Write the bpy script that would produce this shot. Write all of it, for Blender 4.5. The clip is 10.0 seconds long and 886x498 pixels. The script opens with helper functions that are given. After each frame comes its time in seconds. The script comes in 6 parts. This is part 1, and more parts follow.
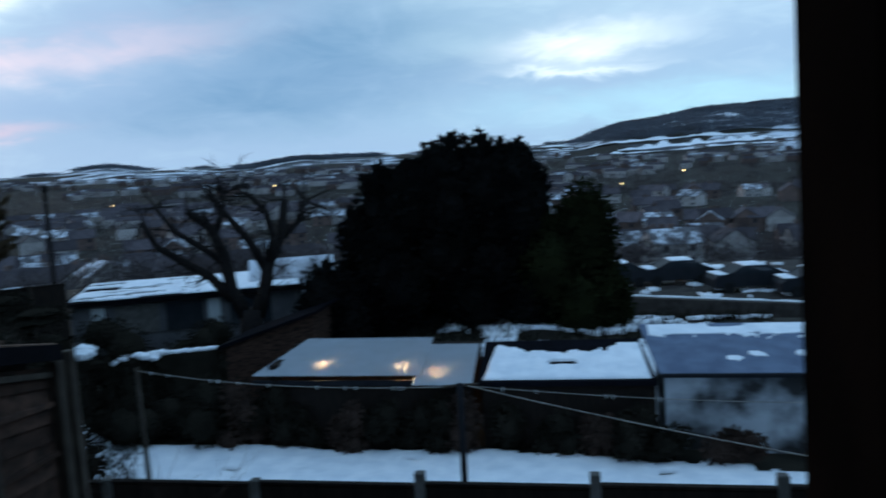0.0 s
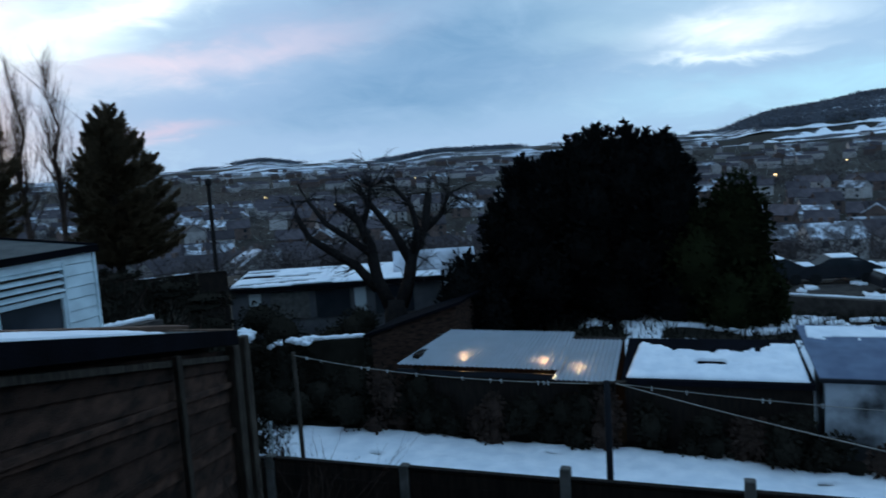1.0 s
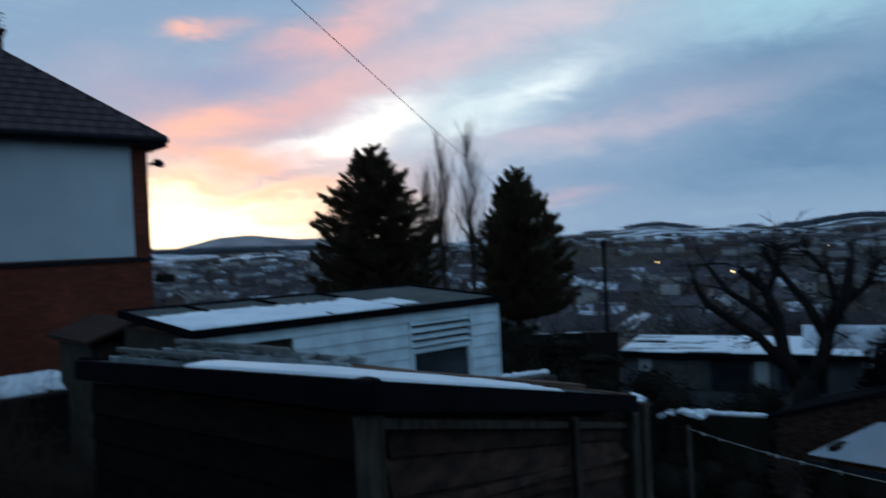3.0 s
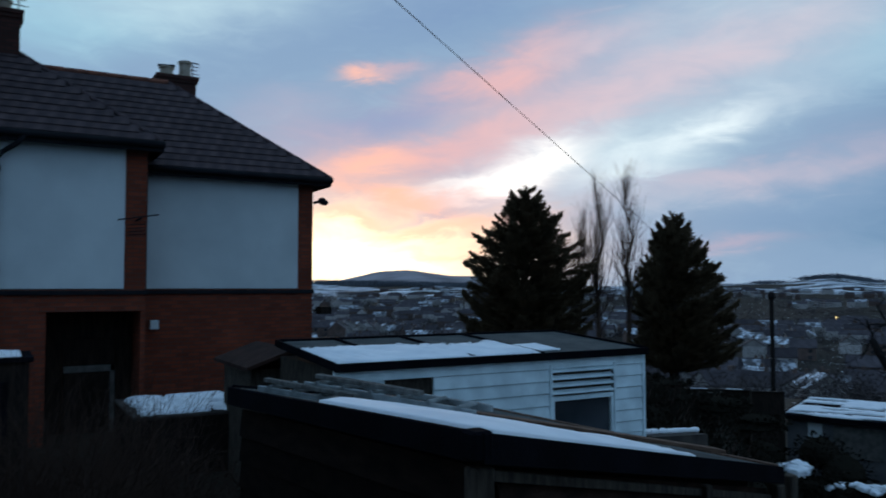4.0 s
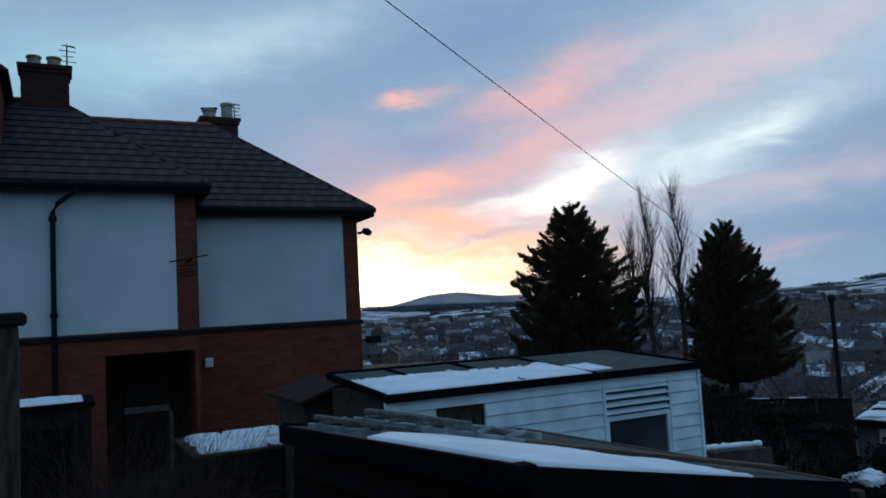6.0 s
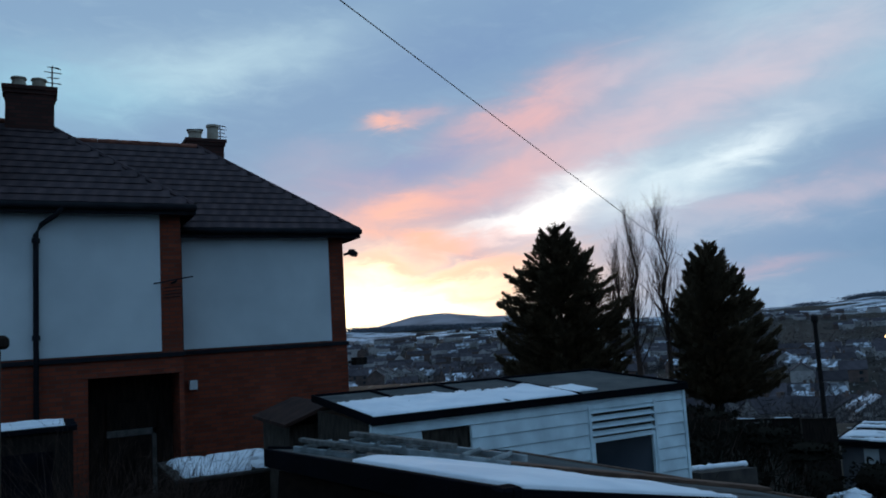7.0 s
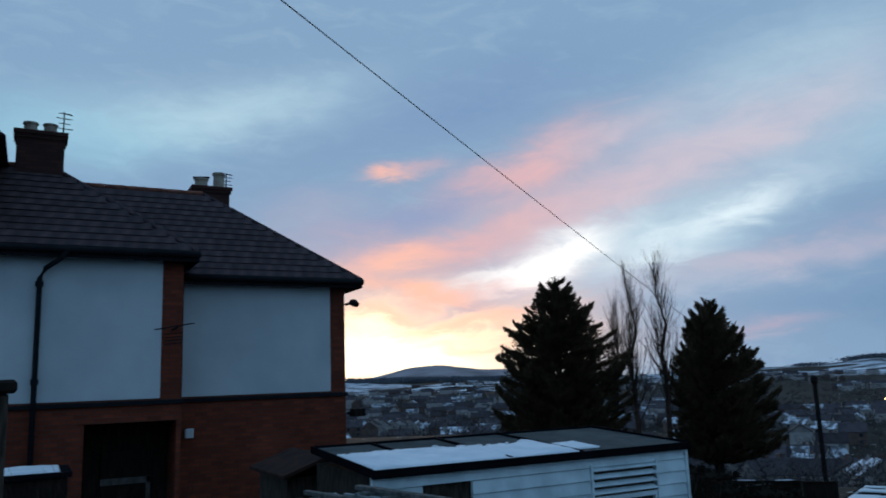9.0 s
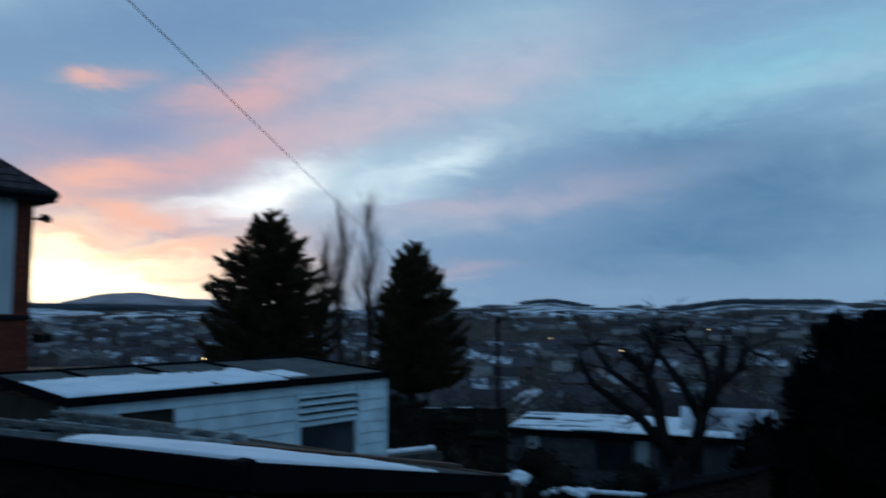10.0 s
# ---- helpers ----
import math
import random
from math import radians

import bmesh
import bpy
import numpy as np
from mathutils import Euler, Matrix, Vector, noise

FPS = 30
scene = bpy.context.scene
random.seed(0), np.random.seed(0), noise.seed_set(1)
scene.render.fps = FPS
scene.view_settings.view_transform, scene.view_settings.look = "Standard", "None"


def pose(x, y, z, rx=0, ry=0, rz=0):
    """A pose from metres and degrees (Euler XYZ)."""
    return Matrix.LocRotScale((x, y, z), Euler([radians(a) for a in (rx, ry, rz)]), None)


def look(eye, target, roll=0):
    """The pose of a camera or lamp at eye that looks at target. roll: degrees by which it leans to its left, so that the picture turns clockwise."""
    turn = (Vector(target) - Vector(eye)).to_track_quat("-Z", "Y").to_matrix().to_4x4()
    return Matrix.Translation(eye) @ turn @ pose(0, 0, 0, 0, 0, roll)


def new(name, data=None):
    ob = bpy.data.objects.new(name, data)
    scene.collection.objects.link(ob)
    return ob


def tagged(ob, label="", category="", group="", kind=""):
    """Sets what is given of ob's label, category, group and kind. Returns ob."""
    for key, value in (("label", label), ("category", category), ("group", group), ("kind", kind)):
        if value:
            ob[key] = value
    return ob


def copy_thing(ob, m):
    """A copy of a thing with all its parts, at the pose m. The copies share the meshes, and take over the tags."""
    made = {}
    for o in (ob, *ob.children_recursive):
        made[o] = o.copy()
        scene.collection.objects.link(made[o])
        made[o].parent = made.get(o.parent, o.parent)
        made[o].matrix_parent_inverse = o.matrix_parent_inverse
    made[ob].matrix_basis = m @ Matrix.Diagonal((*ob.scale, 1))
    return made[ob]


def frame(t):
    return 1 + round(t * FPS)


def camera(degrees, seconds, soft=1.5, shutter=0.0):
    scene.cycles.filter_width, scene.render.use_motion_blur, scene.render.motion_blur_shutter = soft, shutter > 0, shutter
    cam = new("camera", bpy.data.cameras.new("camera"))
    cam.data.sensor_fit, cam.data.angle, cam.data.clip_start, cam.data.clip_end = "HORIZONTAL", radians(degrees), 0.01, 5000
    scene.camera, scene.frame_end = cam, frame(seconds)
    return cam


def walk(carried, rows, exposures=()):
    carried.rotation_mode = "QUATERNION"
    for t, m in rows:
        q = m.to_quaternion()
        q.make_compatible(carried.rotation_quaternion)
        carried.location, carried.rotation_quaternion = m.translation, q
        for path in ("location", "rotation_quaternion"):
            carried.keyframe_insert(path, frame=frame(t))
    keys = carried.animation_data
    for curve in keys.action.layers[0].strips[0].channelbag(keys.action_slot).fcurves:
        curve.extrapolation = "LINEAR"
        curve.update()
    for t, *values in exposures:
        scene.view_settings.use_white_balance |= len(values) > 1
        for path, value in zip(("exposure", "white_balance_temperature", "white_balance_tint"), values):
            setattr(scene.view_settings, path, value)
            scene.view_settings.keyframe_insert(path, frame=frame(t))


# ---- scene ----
cam = camera(59.66, 10.0, soft=1.7, shutter=0.6)
PATH = [
    (0.0, pose(0.285, -0.374, -0.069, 83.34, 3.05, 9.68)),
    (0.5, pose(0.216, -0.448, 0.002, 82.99, 3.56, 16.85)),
    (1.0, pose(0.194, -0.487, -0.014, 83.33, 3.58, 19.90)),
    (1.5, pose(-0.004, -0.337, -0.070, 85.63, 2.46, 24.67)),
    (2.0, pose(-0.069, -0.310, -0.096, 87.30, 2.61, 28.63)),
    (2.5, pose(-0.158, -0.202, -0.108, 88.83, 3.45, 38.66)),
    (3.0, pose(-0.208, -0.104, -0.106, 89.64, 2.71, 48.44)),
    (3.2, pose(-0.136, -0.081, -0.104, 91.25, 3.84, 51.18)),
    (4.3, pose(-0.043, -0.020, -0.026, 92.24, -0.54, 61.42)),
    (4.5, pose(-0.026, -0.009, -0.012, 91.84, 1.27, 60.67)),
    (5.0, pose(-0.014, -0.002, 0.003, 94.48, 2.07, 63.59)),
    (6.5, pose(-0.001, 0.005, 0.001, 94.65, 3.70, 63.28)),
    (7.0, pose(0.018, -0.006, 0.009, 96.05, 3.37, 62.60)),
    (7.5, pose(0.004, 0.002, 0.005, 96.67, 3.49, 61.64)),
    (8.0, pose(0.003, -0.017, 0.006, 96.99, 2.28, 60.71)),
    (8.5, pose(-0.013, -0.056, 0.021, 99.71, 1.92, 62.98)),
    (9.0, pose(0.033, -0.110, 0.022, 99.85, 2.10, 62.29)),
    (9.5, pose(0.055, -0.157, 0.018, 96.91, 0.53, 52.29)),
    (10.0, pose(0.049, -0.246, -0.012, 94.59, 0.08, 40.90))]
EXPOSURES = [(0.0, 0.74, 6750, 10), (1.0, 0.70, 6700, 10), (1.5, 0.62, 6850, 10), (2.0, 0.48, 6900, 10), (2.5, 0.32, 6750, 10), (3.2, 0.15, 6650, 10), (4.5, 0.15, 6600, 10),
             (6.5, 0.13, 6550, 10), (8.0, 0.08, 6450, 10), (9.0, 0.05, 6400, 9), (9.5, -0.04, 6200, 8), (10.0, -0.10, 6050, 6)]
walk(cam, PATH, EXPOSURES)

# ---------- sky and sun ----------
world = bpy.data.worlds.new("dusk_sky")
scene.world = world
world.use_nodes = True
WT = world.node_tree
WT.nodes.clear()


def wn(kind, operation="", data_type="", blend_type=""):
    n = WT.nodes.new(kind)
    if operation:
        n.operation = operation
    if data_type:
        n.data_type, n.blend_type = data_type, blend_type
    return n


def wmath(op, a, b=None, c=None):
    n = wn("ShaderNodeMath", operation=op)
    for i, value in enumerate((a, b, c)):
        if value is None:
            continue
        if isinstance(value, (int, float)):
            n.inputs[i].default_value = value
        else:
            WT.links.new(value, n.inputs[i])
    return n.outputs[0]


def wmix(fac, a, b):
    n = wn("ShaderNodeMix", data_type="RGBA", blend_type="MIX")
    for slot, value in ((n.inputs[0], fac), (n.inputs[6], a), (n.inputs[7], b)):
        if isinstance(value, (int, float)):
            slot.default_value = value
        elif isinstance(value, tuple):
            slot.default_value = (*value, 1)
        else:
            WT.links.new(value, slot)
    return n.outputs[2]


coord = wn("ShaderNodeTexCoord").outputs["Generated"]
sep = wn("ShaderNodeSeparateXYZ")
WT.links.new(coord, sep.inputs[0])
AZ = wmath("MULTIPLY", wmath("ARCTAN2", wmath("MULTIPLY", sep.outputs[0], -1.0), sep.outputs[1]), 57.2958)
EL = wmath("MULTIPLY", wmath("ARCSINE", sep.outputs[2]), 57.2958)


def wnoise(scale, detail, stretch, offset, rough=0.55, distortion=0.0):
    m = wn("ShaderNodeMapping")
    m.inputs["Scale"].default_value = stretch
    m.inputs["Location"].default_value = (offset, offset * 0.7, offset * 1.3)
    WT.links.new(coord, m.inputs[0])
    n = wn("ShaderNodeTexNoise")
    n.inputs["Scale"].default_value, n.inputs["Detail"].default_value = scale, detail
    n.inputs["Roughness"].default_value, n.inputs["Distortion"].default_value = rough, distortion
    WT.links.new(m.outputs[0], n.inputs["Vector"])
    return n.outputs["Fac"]


# the clouds' edges are pushed about by two noises
WARP_A = wmath("SUBTRACT", wnoise(5.0, 5, (1, 1, 2.2), 1.0), 0.5)
WARP_B = wmath("SUBTRACT", wnoise(6.5, 5, (1, 1, 2.0), 7.3), 0.5)
FINE = wmath("SUBTRACT", wnoise(14.0, 6, (1, 1, 3.2), 3.1, 0.6, 0.6), 0.5)
BREAKS = wmath("SUBTRACT", wnoise(9.0, 7, (1, 1, 2.6), 5.2, 0.62, 0.9), 0.5)
CA = wmath("ADD", AZ, wmath("MULTIPLY", WARP_A, 5.0))
CE = wmath("ADD", EL, wmath("ADD", wmath("MULTIPLY", WARP_B, 2.8), wmath("MULTIPLY", FINE, 2.4)))


def bank(sky, az, el, wide, high, lean, amount, colour):
    """One bank of cloud: a soft oval at a bearing and a height above the horizon, in degrees; lean: its rise to the right."""
    c, s = math.cos(radians(lean)), math.sin(radians(lean))
    dx, dy = wmath("SUBTRACT", az, CA), wmath("SUBTRACT", CE, el)
    p = wmath("DIVIDE", wmath("ADD", wmath("MULTIPLY", dx, c), wmath("MULTIPLY", dy, s)), wide)
    q = wmath("DIVIDE", wmath("SUBTRACT", wmath("MULTIPLY", dy, c), wmath("MULTIPLY", dx, s)), high)
    g = wmath("EXPONENT", wmath("MULTIPLY", wmath("ADD", wmath("MULTIPLY", p, p), wmath("MULTIPLY", q, q)), -1.0))
    g = wmath("MULTIPLY", g, wmath("MULTIPLY_ADD", BREAKS, 1.6, 1.0))
    return wmix(wmath("MINIMUM", wmath("MULTIPLY", g, amount), 1.0), sky, colour)


nishita = wn("ShaderNodeTexSky")
nishita.sky_type, nishita.sun_disc = "NISHITA", False
nishita.sun_elevation, nishita.sun_rotation = radians(1.5), radians(-69)
air = wn("ShaderNodeMix", data_type="RGBA", blend_type="MULTIPLY")
air.inputs[0].default_value = 1.0
WT.links.new(nishita.outputs[0], air.inputs[6])
air.inputs[7].default_value = (0.10, 0.10, 0.10, 1)
BLUE, GREY, DARK = (0.235, 0.38, 0.57), (0.24, 0.38, 0.55), (0.105, 0.225, 0.385)
DEEP, SLATE, STONE = (0.20, 0.315, 0.51), (0.225, 0.345, 0.52), (0.46, 0.56, 0.68)
PALE, TEAL, WHITE, MILK = (0.44, 0.62, 0.73), (0.33, 0.63, 0.76), (1.2, 1.17, 1.13), (0.80, 0.92, 0.97)
PINK, PEACH, GOLD, ROSE = (0.80, 0.47, 0.47), (0.66, 0.55, 0.62), (1.45, 0.98, 0.62), (0.62, 0.44, 0.51)
LILAC, FLAME, GLARE, MAUVE = (0.27, 0.34, 0.54), (1.1, 0.56, 0.40), (2.6, 2.05, 1.25), (0.42, 0.42, 0.55)
sky = wmix(0.92, air.outputs[2], BLUE)
sky = wmix(wmath("MULTIPLY", wmath("ADD", WARP_A, 0.5), 0.7), sky, GREY)
sky = wmix(wmath("MAXIMUM", wmath("MULTIPLY", FINE, 0.9), 0.0), sky, PALE)
AWAY = wmath("MULTIPLY_ADD", wmath("ABSOLUTE", wmath("SUBTRACT", AZ, 50.0)), 1 / 50, -1.1)
HIGH = wmath("MULTIPLY_ADD", EL, 1 / 30, -0.9)
NIGHTWARD = wmath("MINIMUM", wmath("MAXIMUM", wmath("MAXIMUM", AWAY, HIGH), 0.0), 1.0)
sky = wmix(NIGHTWARD, sky, (0.19, 0.345, 0.555))
world_out = wn("ShaderNodeOutputWorld")
background = wn("ShaderNodeBackground")
# bearing, height, width, depth, lean, amount, colour: the large soft masses first, then the lit streaks
MASSES = (
    (61, 20.3, 13, 3.0, 10, 0.8, DEEP), (63.5, 12.6, 5.5, 1.3, 14, 0.85, LILAC), (72, 16.5, 5, 2.0, 20, 0.4, SLATE), (79, 19.3, 9, 2.0, 8, 0.85, PALE), (74, 21, 6, 1.1, 12, 0.45, PALE), (88, 17, 8, 2.4, 0, 0.5, TEAL),
    (83, 13.5, 10, 2.6, 4, 0.6, SLATE), (71, 13, 4, 1.3, 6, 0.4, MAUVE), (37, 17.5, 11, 3.4, 14, 0.7, STONE), (36, 21, 8, 2.0, 10, 0.5, PALE), (19, 16, 14, 2.8, 6, 0.8, TEAL), (15, 15.5, 9, 1.0, 9, 0.45, PALE),
    (15, 8.4, 15, 4.0, 3, 0.95, DARK), (26, 11.4, 7, 1.6, 8, 0.6, DARK), (33, 10.6, 5, 1.8, 14, 0.65, SLATE), (36, 5.0, 13, 2.1, 3, 0.85, SLATE), (24, 4.6, 9, 2.2, 3, 0.7, DARK), (25, 1.5, 18, 1.2, 0, 0.4, SLATE),
    (-14, 14, 16, 5, 0, 0.6, PALE), (2, 13, 12, 3.0, 8, 0.4, PALE), (-8, 3.0, 14, 1.6, 0, 0.45, TEAL))
STREAKS = (
    (49, 13.4, 13, 3.2, 17, 0.5, PEACH), (47, 9.8, 9, 2.3, 14, 0.75, PALE), (36, 13.0, 9, 1.8, 14, 0.45, STONE),
    (66.3, 15.3, 1.5, 0.5, 6, 0.75, FLAME), (64.2, 15.7, 2.6, 0.55, 8, 0.4, PINK), (58, 15.0, 4.4, 0.9, 10, 0.6, PINK), (54, 16.0, 4.8, 1.7, 26, 0.7, PINK), (48.5, 18.0, 5, 1.0, 16, 0.45, PEACH),
    (62, 9.9, 6.5, 1.6, 10, 0.75, PINK), (54.5, 11.9, 6.5, 1.5, 16, 0.6, PINK), (47, 13.8, 8, 1.5, 17, 0.5, PEACH), (39, 15.9, 9, 1.5, 12, 0.4, PEACH), (65.6, 8.9, 3.2, 1.0, 12, 0.8, FLAME), (71.5, 10, 5, 2.0, 10, 0.4, ROSE))
SUNSET = (
    (64, 4.4, 11, 3.2, 4, 0.85, PINK), (64, 3.4, 12, 3.0, -2, 0.78, GOLD), (59, 6.3, 6, 0.7, 8, 0.55, PINK),
    (69, 2.0, 9, 2.4, -3, 1.0, GLARE), (53.8, 8.5, 4.8, 1.5, 17, 1.0, WHITE), (58.5, 7.5, 3.4, 0.6, 8, 0.5, WHITE), (64, 6.6, 8, 0.6, -14, 0.65, FLAME), (61, 4.2, 6, 0.45, 6, 0.6, FLAME), (66.5, 5.2, 4, 0.45, -8, 0.5, FLAME), (59.5, 5.4, 5, 0.4, 10, 0.5, MAUVE), (60, 2.6, 5, 0.35, 2, 0.45, FLAME),
    (50.3, 7.1, 2.0, 1.0, 24, 0.65, STONE), (40.3, 11.3, 3.6, 0.9, 16, 0.85, MILK), (44.5, 10.0, 3.4, 0.8, 18, 0.45, MILK), (46.0, 8.4, 4.5, 1.0, 8, 0.6, MILK), (43.5, 6.4, 5, 1.1, 5, 0.45, STONE))
EASTERN = (
    (38, 7.7, 9, 1.0, 5, 0.55, PEACH), (30, 9.2, 8, 1.6, 8, 0.35, MAUVE), (39.3, 3.2, 3.8, 0.55, 3, 0.4, ROSE), (-1, 7.6, 5.5, 1.3, 4, 0.6, MILK), (-0.5, 5.7, 4.5, 0.4, 1, 0.5, MILK),
    (-2, 4.9, 5, 0.4, 2, 0.5, SLATE), (8, 8.0, 5, 1.2, 6, 0.25, PALE))
for row in MASSES + STREAKS + SUNSET + EASTERN:
    sky = bank(sky, *row)
WT.links.new(sky, background.inputs[0])
background.inputs[1].default_value = 1.0
WT.links.new(background.outputs[0], world_out.inputs[0])

sun = new("sun", bpy.data.lights.new("sun", "SUN"))
sun.data.energy, sun.data.angle, sun.data.color = 0.25, radians(12), (1.0, 0.72, 0.5)
sun.matrix_world = look((-40 * math.sin(radians(69)), 40 * math.cos(radians(69)), 1.6), (0, 0, 0))

# ---------- materials ----------
def material(name, colour, rough=0.8, second=None, scale=4.0, bump=0.3, bump_scale=40.0, metal=0.0, detail=6, spread=(0.35, 0.65),
             stretch=(1, 1, 1), each=0.0, specular=0.12):
    """A surface of two colours mixed by noise, with finer relief; each: how far single pieces differ in brightness."""
    m = bpy.data.materials.new(name)
    m.use_nodes = True
    t = m.node_tree
    b = t.nodes["Principled BSDF"]
    b.inputs["Roughness"].default_value, b.inputs["Metallic"].default_value = rough, metal
    b.inputs["Specular IOR Level"].default_value = specular
    tc = t.nodes.new("ShaderNodeTexCoord")
    mp = t.nodes.new("ShaderNodeMapping")
    mp.inputs["Scale"].default_value = stretch
    t.links.new(tc.outputs["Object"], mp.inputs[0])
    n1 = t.nodes.new("ShaderNodeTexNoise")
    n1.inputs["Scale"].default_value, n1.inputs["Detail"].default_value = scale, detail
    t.links.new(mp.outputs[0], n1.inputs["Vector"])
    ramp = t.nodes.new("ShaderNodeMapRange")
    ramp.inputs["From Min"].default_value, ramp.inputs["From Max"].default_value = spread
    t.links.new(n1.outputs["Fac"], ramp.inputs[0])
    mix = t.nodes.new("ShaderNodeMix")
    mix.data_type = "RGBA"
    mix.inputs[6].default_value = (*colour, 1)
    mix.inputs[7].default_value = (*(second or [c * 0.6 for c in colour]), 1)
    t.links.new(ramp.outputs[0], mix.inputs[0])
    last = mix.outputs[2]
    if each:
        info = t.nodes.new("ShaderNodeObjectInfo")
        hsv = t.nodes.new("ShaderNodeHueSaturation")
        mr = t.nodes.new("ShaderNodeMapRange")
        mr.inputs["To Min"].default_value, mr.inputs["To Max"].default_value = 1 - each, 1 + each
        t.links.new(info.outputs["Random"], mr.inputs[0])
        t.links.new(mr.outputs[0], hsv.inputs["Value"])
        t.links.new(last, hsv.inputs["Color"])
        last = hsv.outputs[0]
    t.links.new(last, b.inputs["Base Color"])
    n2 = t.nodes.new("ShaderNodeTexNoise")
    n2.inputs["Scale"].default_value, n2.inputs["Detail"].default_value = bump_scale, 4
    t.links.new(mp.outputs[0], n2.inputs["Vector"])
    bp = t.nodes.new("ShaderNodeBump")
    bp.inputs["Strength"].default_value, bp.inputs["Distance"].default_value = bump, 0.02
    t.links.new(n2.outputs["Fac"], bp.inputs["Height"])
    t.links.new(bp.outputs[0], b.inputs["Normal"])
    return m


def brick_material(name, a, b, mortar):
    """Brick courses 75 mm high on upright walls that run along x or y."""
    m = material(name, a)
    t = m.node_tree
    p = t.nodes["Principled BSDF"]
    tc = t.nodes.new("ShaderNodeTexCoord")
    sx = t.nodes.new("ShaderNodeSeparateXYZ")
    t.links.new(tc.outputs["Object"], sx.inputs[0])
    add = t.nodes.new("ShaderNodeMath")
    t.links.new(sx.outputs[0], add.inputs[0])
    t.links.new(sx.outputs[1], add.inputs[1])
    cx = t.nodes.new("ShaderNodeCombineXYZ")
    t.links.new(add.outputs[0], cx.inputs[0])
    t.links.new(sx.outputs[2], cx.inputs[1])
    br = t.nodes.new("ShaderNodeTexBrick")
    br.inputs["Color1"].default_value, br.inputs["Color2"].default_value, br.inputs["Mortar"].default_value = (*a, 1), (*b, 1), (*mortar, 1)
    br.inputs["Scale"].default_value, br.inputs["Mortar Size"].default_value = 1.0, 0.009
    br.inputs["Brick Width"].default_value, br.inputs["Row Height"].default_value = 0.225, 0.075
    t.links.new(cx.outputs[0], br.inputs["Vector"])
    n = t.nodes.new("ShaderNodeTexNoise")
    n.inputs["Scale"].default_value = 1.3
    t.links.new(tc.outputs["Object"], n.inputs["Vector"])
    hsv = t.nodes.new("ShaderNodeHueSaturation")
    mr = t.nodes.new("ShaderNodeMapRange")
    mr.inputs["To Min"].default_value, mr.inputs["To Max"].default_value = 0.65, 1.35
    t.links.new(n.outputs["Fac"], mr.inputs[0])
    t.links.new(mr.outputs[0], hsv.inputs["Value"])
    t.links.new(br.outputs["Color"], hsv.inputs["Color"])
    t.links.new(hsv.outputs[0], p.inputs["Base Color"])
    return m


M_BRICK = brick_material("red_brick", (0.20, 0.042, 0.02), (0.12, 0.028, 0.015), (0.085, 0.04, 0.03))
M_RENDER = material("pale_render", (0.56, 0.60, 0.60), 0.95, (0.47, 0.51, 0.515), 0.9, 0.35, 70)
M_SLATE = material("grey_slate", (0.078, 0.053, 0.054), 0.85, (0.042, 0.031, 0.034), 5, 0.4, 30, each=0.16)
M_BROWNFELT = material("brown_felt", (0.05, 0.026, 0.02), 0.95, (0.028, 0.016, 0.013), 4)
M_REED = material("dry_brown_stems", (0.056, 0.033, 0.024), 0.95, (0.028, 0.017, 0.013), 4)
M_RIDGE = material("terracotta_ridge", (0.26, 0.10, 0.065), 0.8, (0.15, 0.06, 0.045), 4)
# darker copy of the red brick: shade of the backlit chimneys in its colour
M_SHADEBRICK = brick_material("shade_dark_brick", (0.075, 0.028, 0.022), (0.045, 0.02, 0.017), (0.035, 0.024, 0.02))
M_PALEWOOD = material("grey_bleached_timber", (0.15, 0.15, 0.142), 0.9, (0.07, 0.068, 0.062), 6, 0.4, 30, stretch=(4, 4, 1))
M_FRONTBOARD = material("near_black_front_board", (0.014, 0.009, 0.007), 0.95, (0.006, 0.0045, 0.004), 3, 0.5, 25, stretch=(2, 2, 6), each=0.3, specular=0.04)
# brown timber, its tan also carrying the sunset light on the back edge
M_TANWOOD = material("sunset_tan_timber", (0.17, 0.105, 0.075), 0.9, (0.09, 0.055, 0.04), 5, 0.4, 30, stretch=(5, 1, 5))
# near-black brown: the doorway's shade is put into the post's colour
M_DOORPOST = material("shade_dark_post", (0.008, 0.0055, 0.0045), 1.0, (0.005, 0.004, 0.0035), 4, 0.2, specular=0.0)
M_BLACK = material("black_painted_trim", (0.010, 0.011, 0.014), 0.7, (0.016, 0.017, 0.02), 3, 0.1, specular=0.06)
M_DARKWOOD = material("dark_wet_timber", (0.024, 0.0165, 0.0125), 0.9, (0.009, 0.0075, 0.0065), 3, 0.5, 25, stretch=(6, 6, 0.8), each=0.3)
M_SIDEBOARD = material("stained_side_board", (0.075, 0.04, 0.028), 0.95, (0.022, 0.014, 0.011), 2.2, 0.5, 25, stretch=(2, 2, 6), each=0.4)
M_OLDWOOD = material("weathered_timber", (0.085, 0.07, 0.055), 0.9, (0.035, 0.028, 0.022), 5, 0.5, 30, stretch=(5, 5, 1), each=0.25)
M_FELT = material("roofing_felt", (0.007, 0.0075, 0.0105), 0.95, (0.005, 0.005, 0.0065), 3, 0.4, 60, specular=0.02)
M_ROOFGREY = material("mossy_grey_roof", (0.093, 0.098, 0.094), 0.95, (0.056, 0.062, 0.062), 3, 0.4, 50)
M_BOARD = material("white_painted_board", (0.73, 0.85, 0.87), 0.6, (0.54, 0.64, 0.66), 3, 0.15, 30, each=0.06)
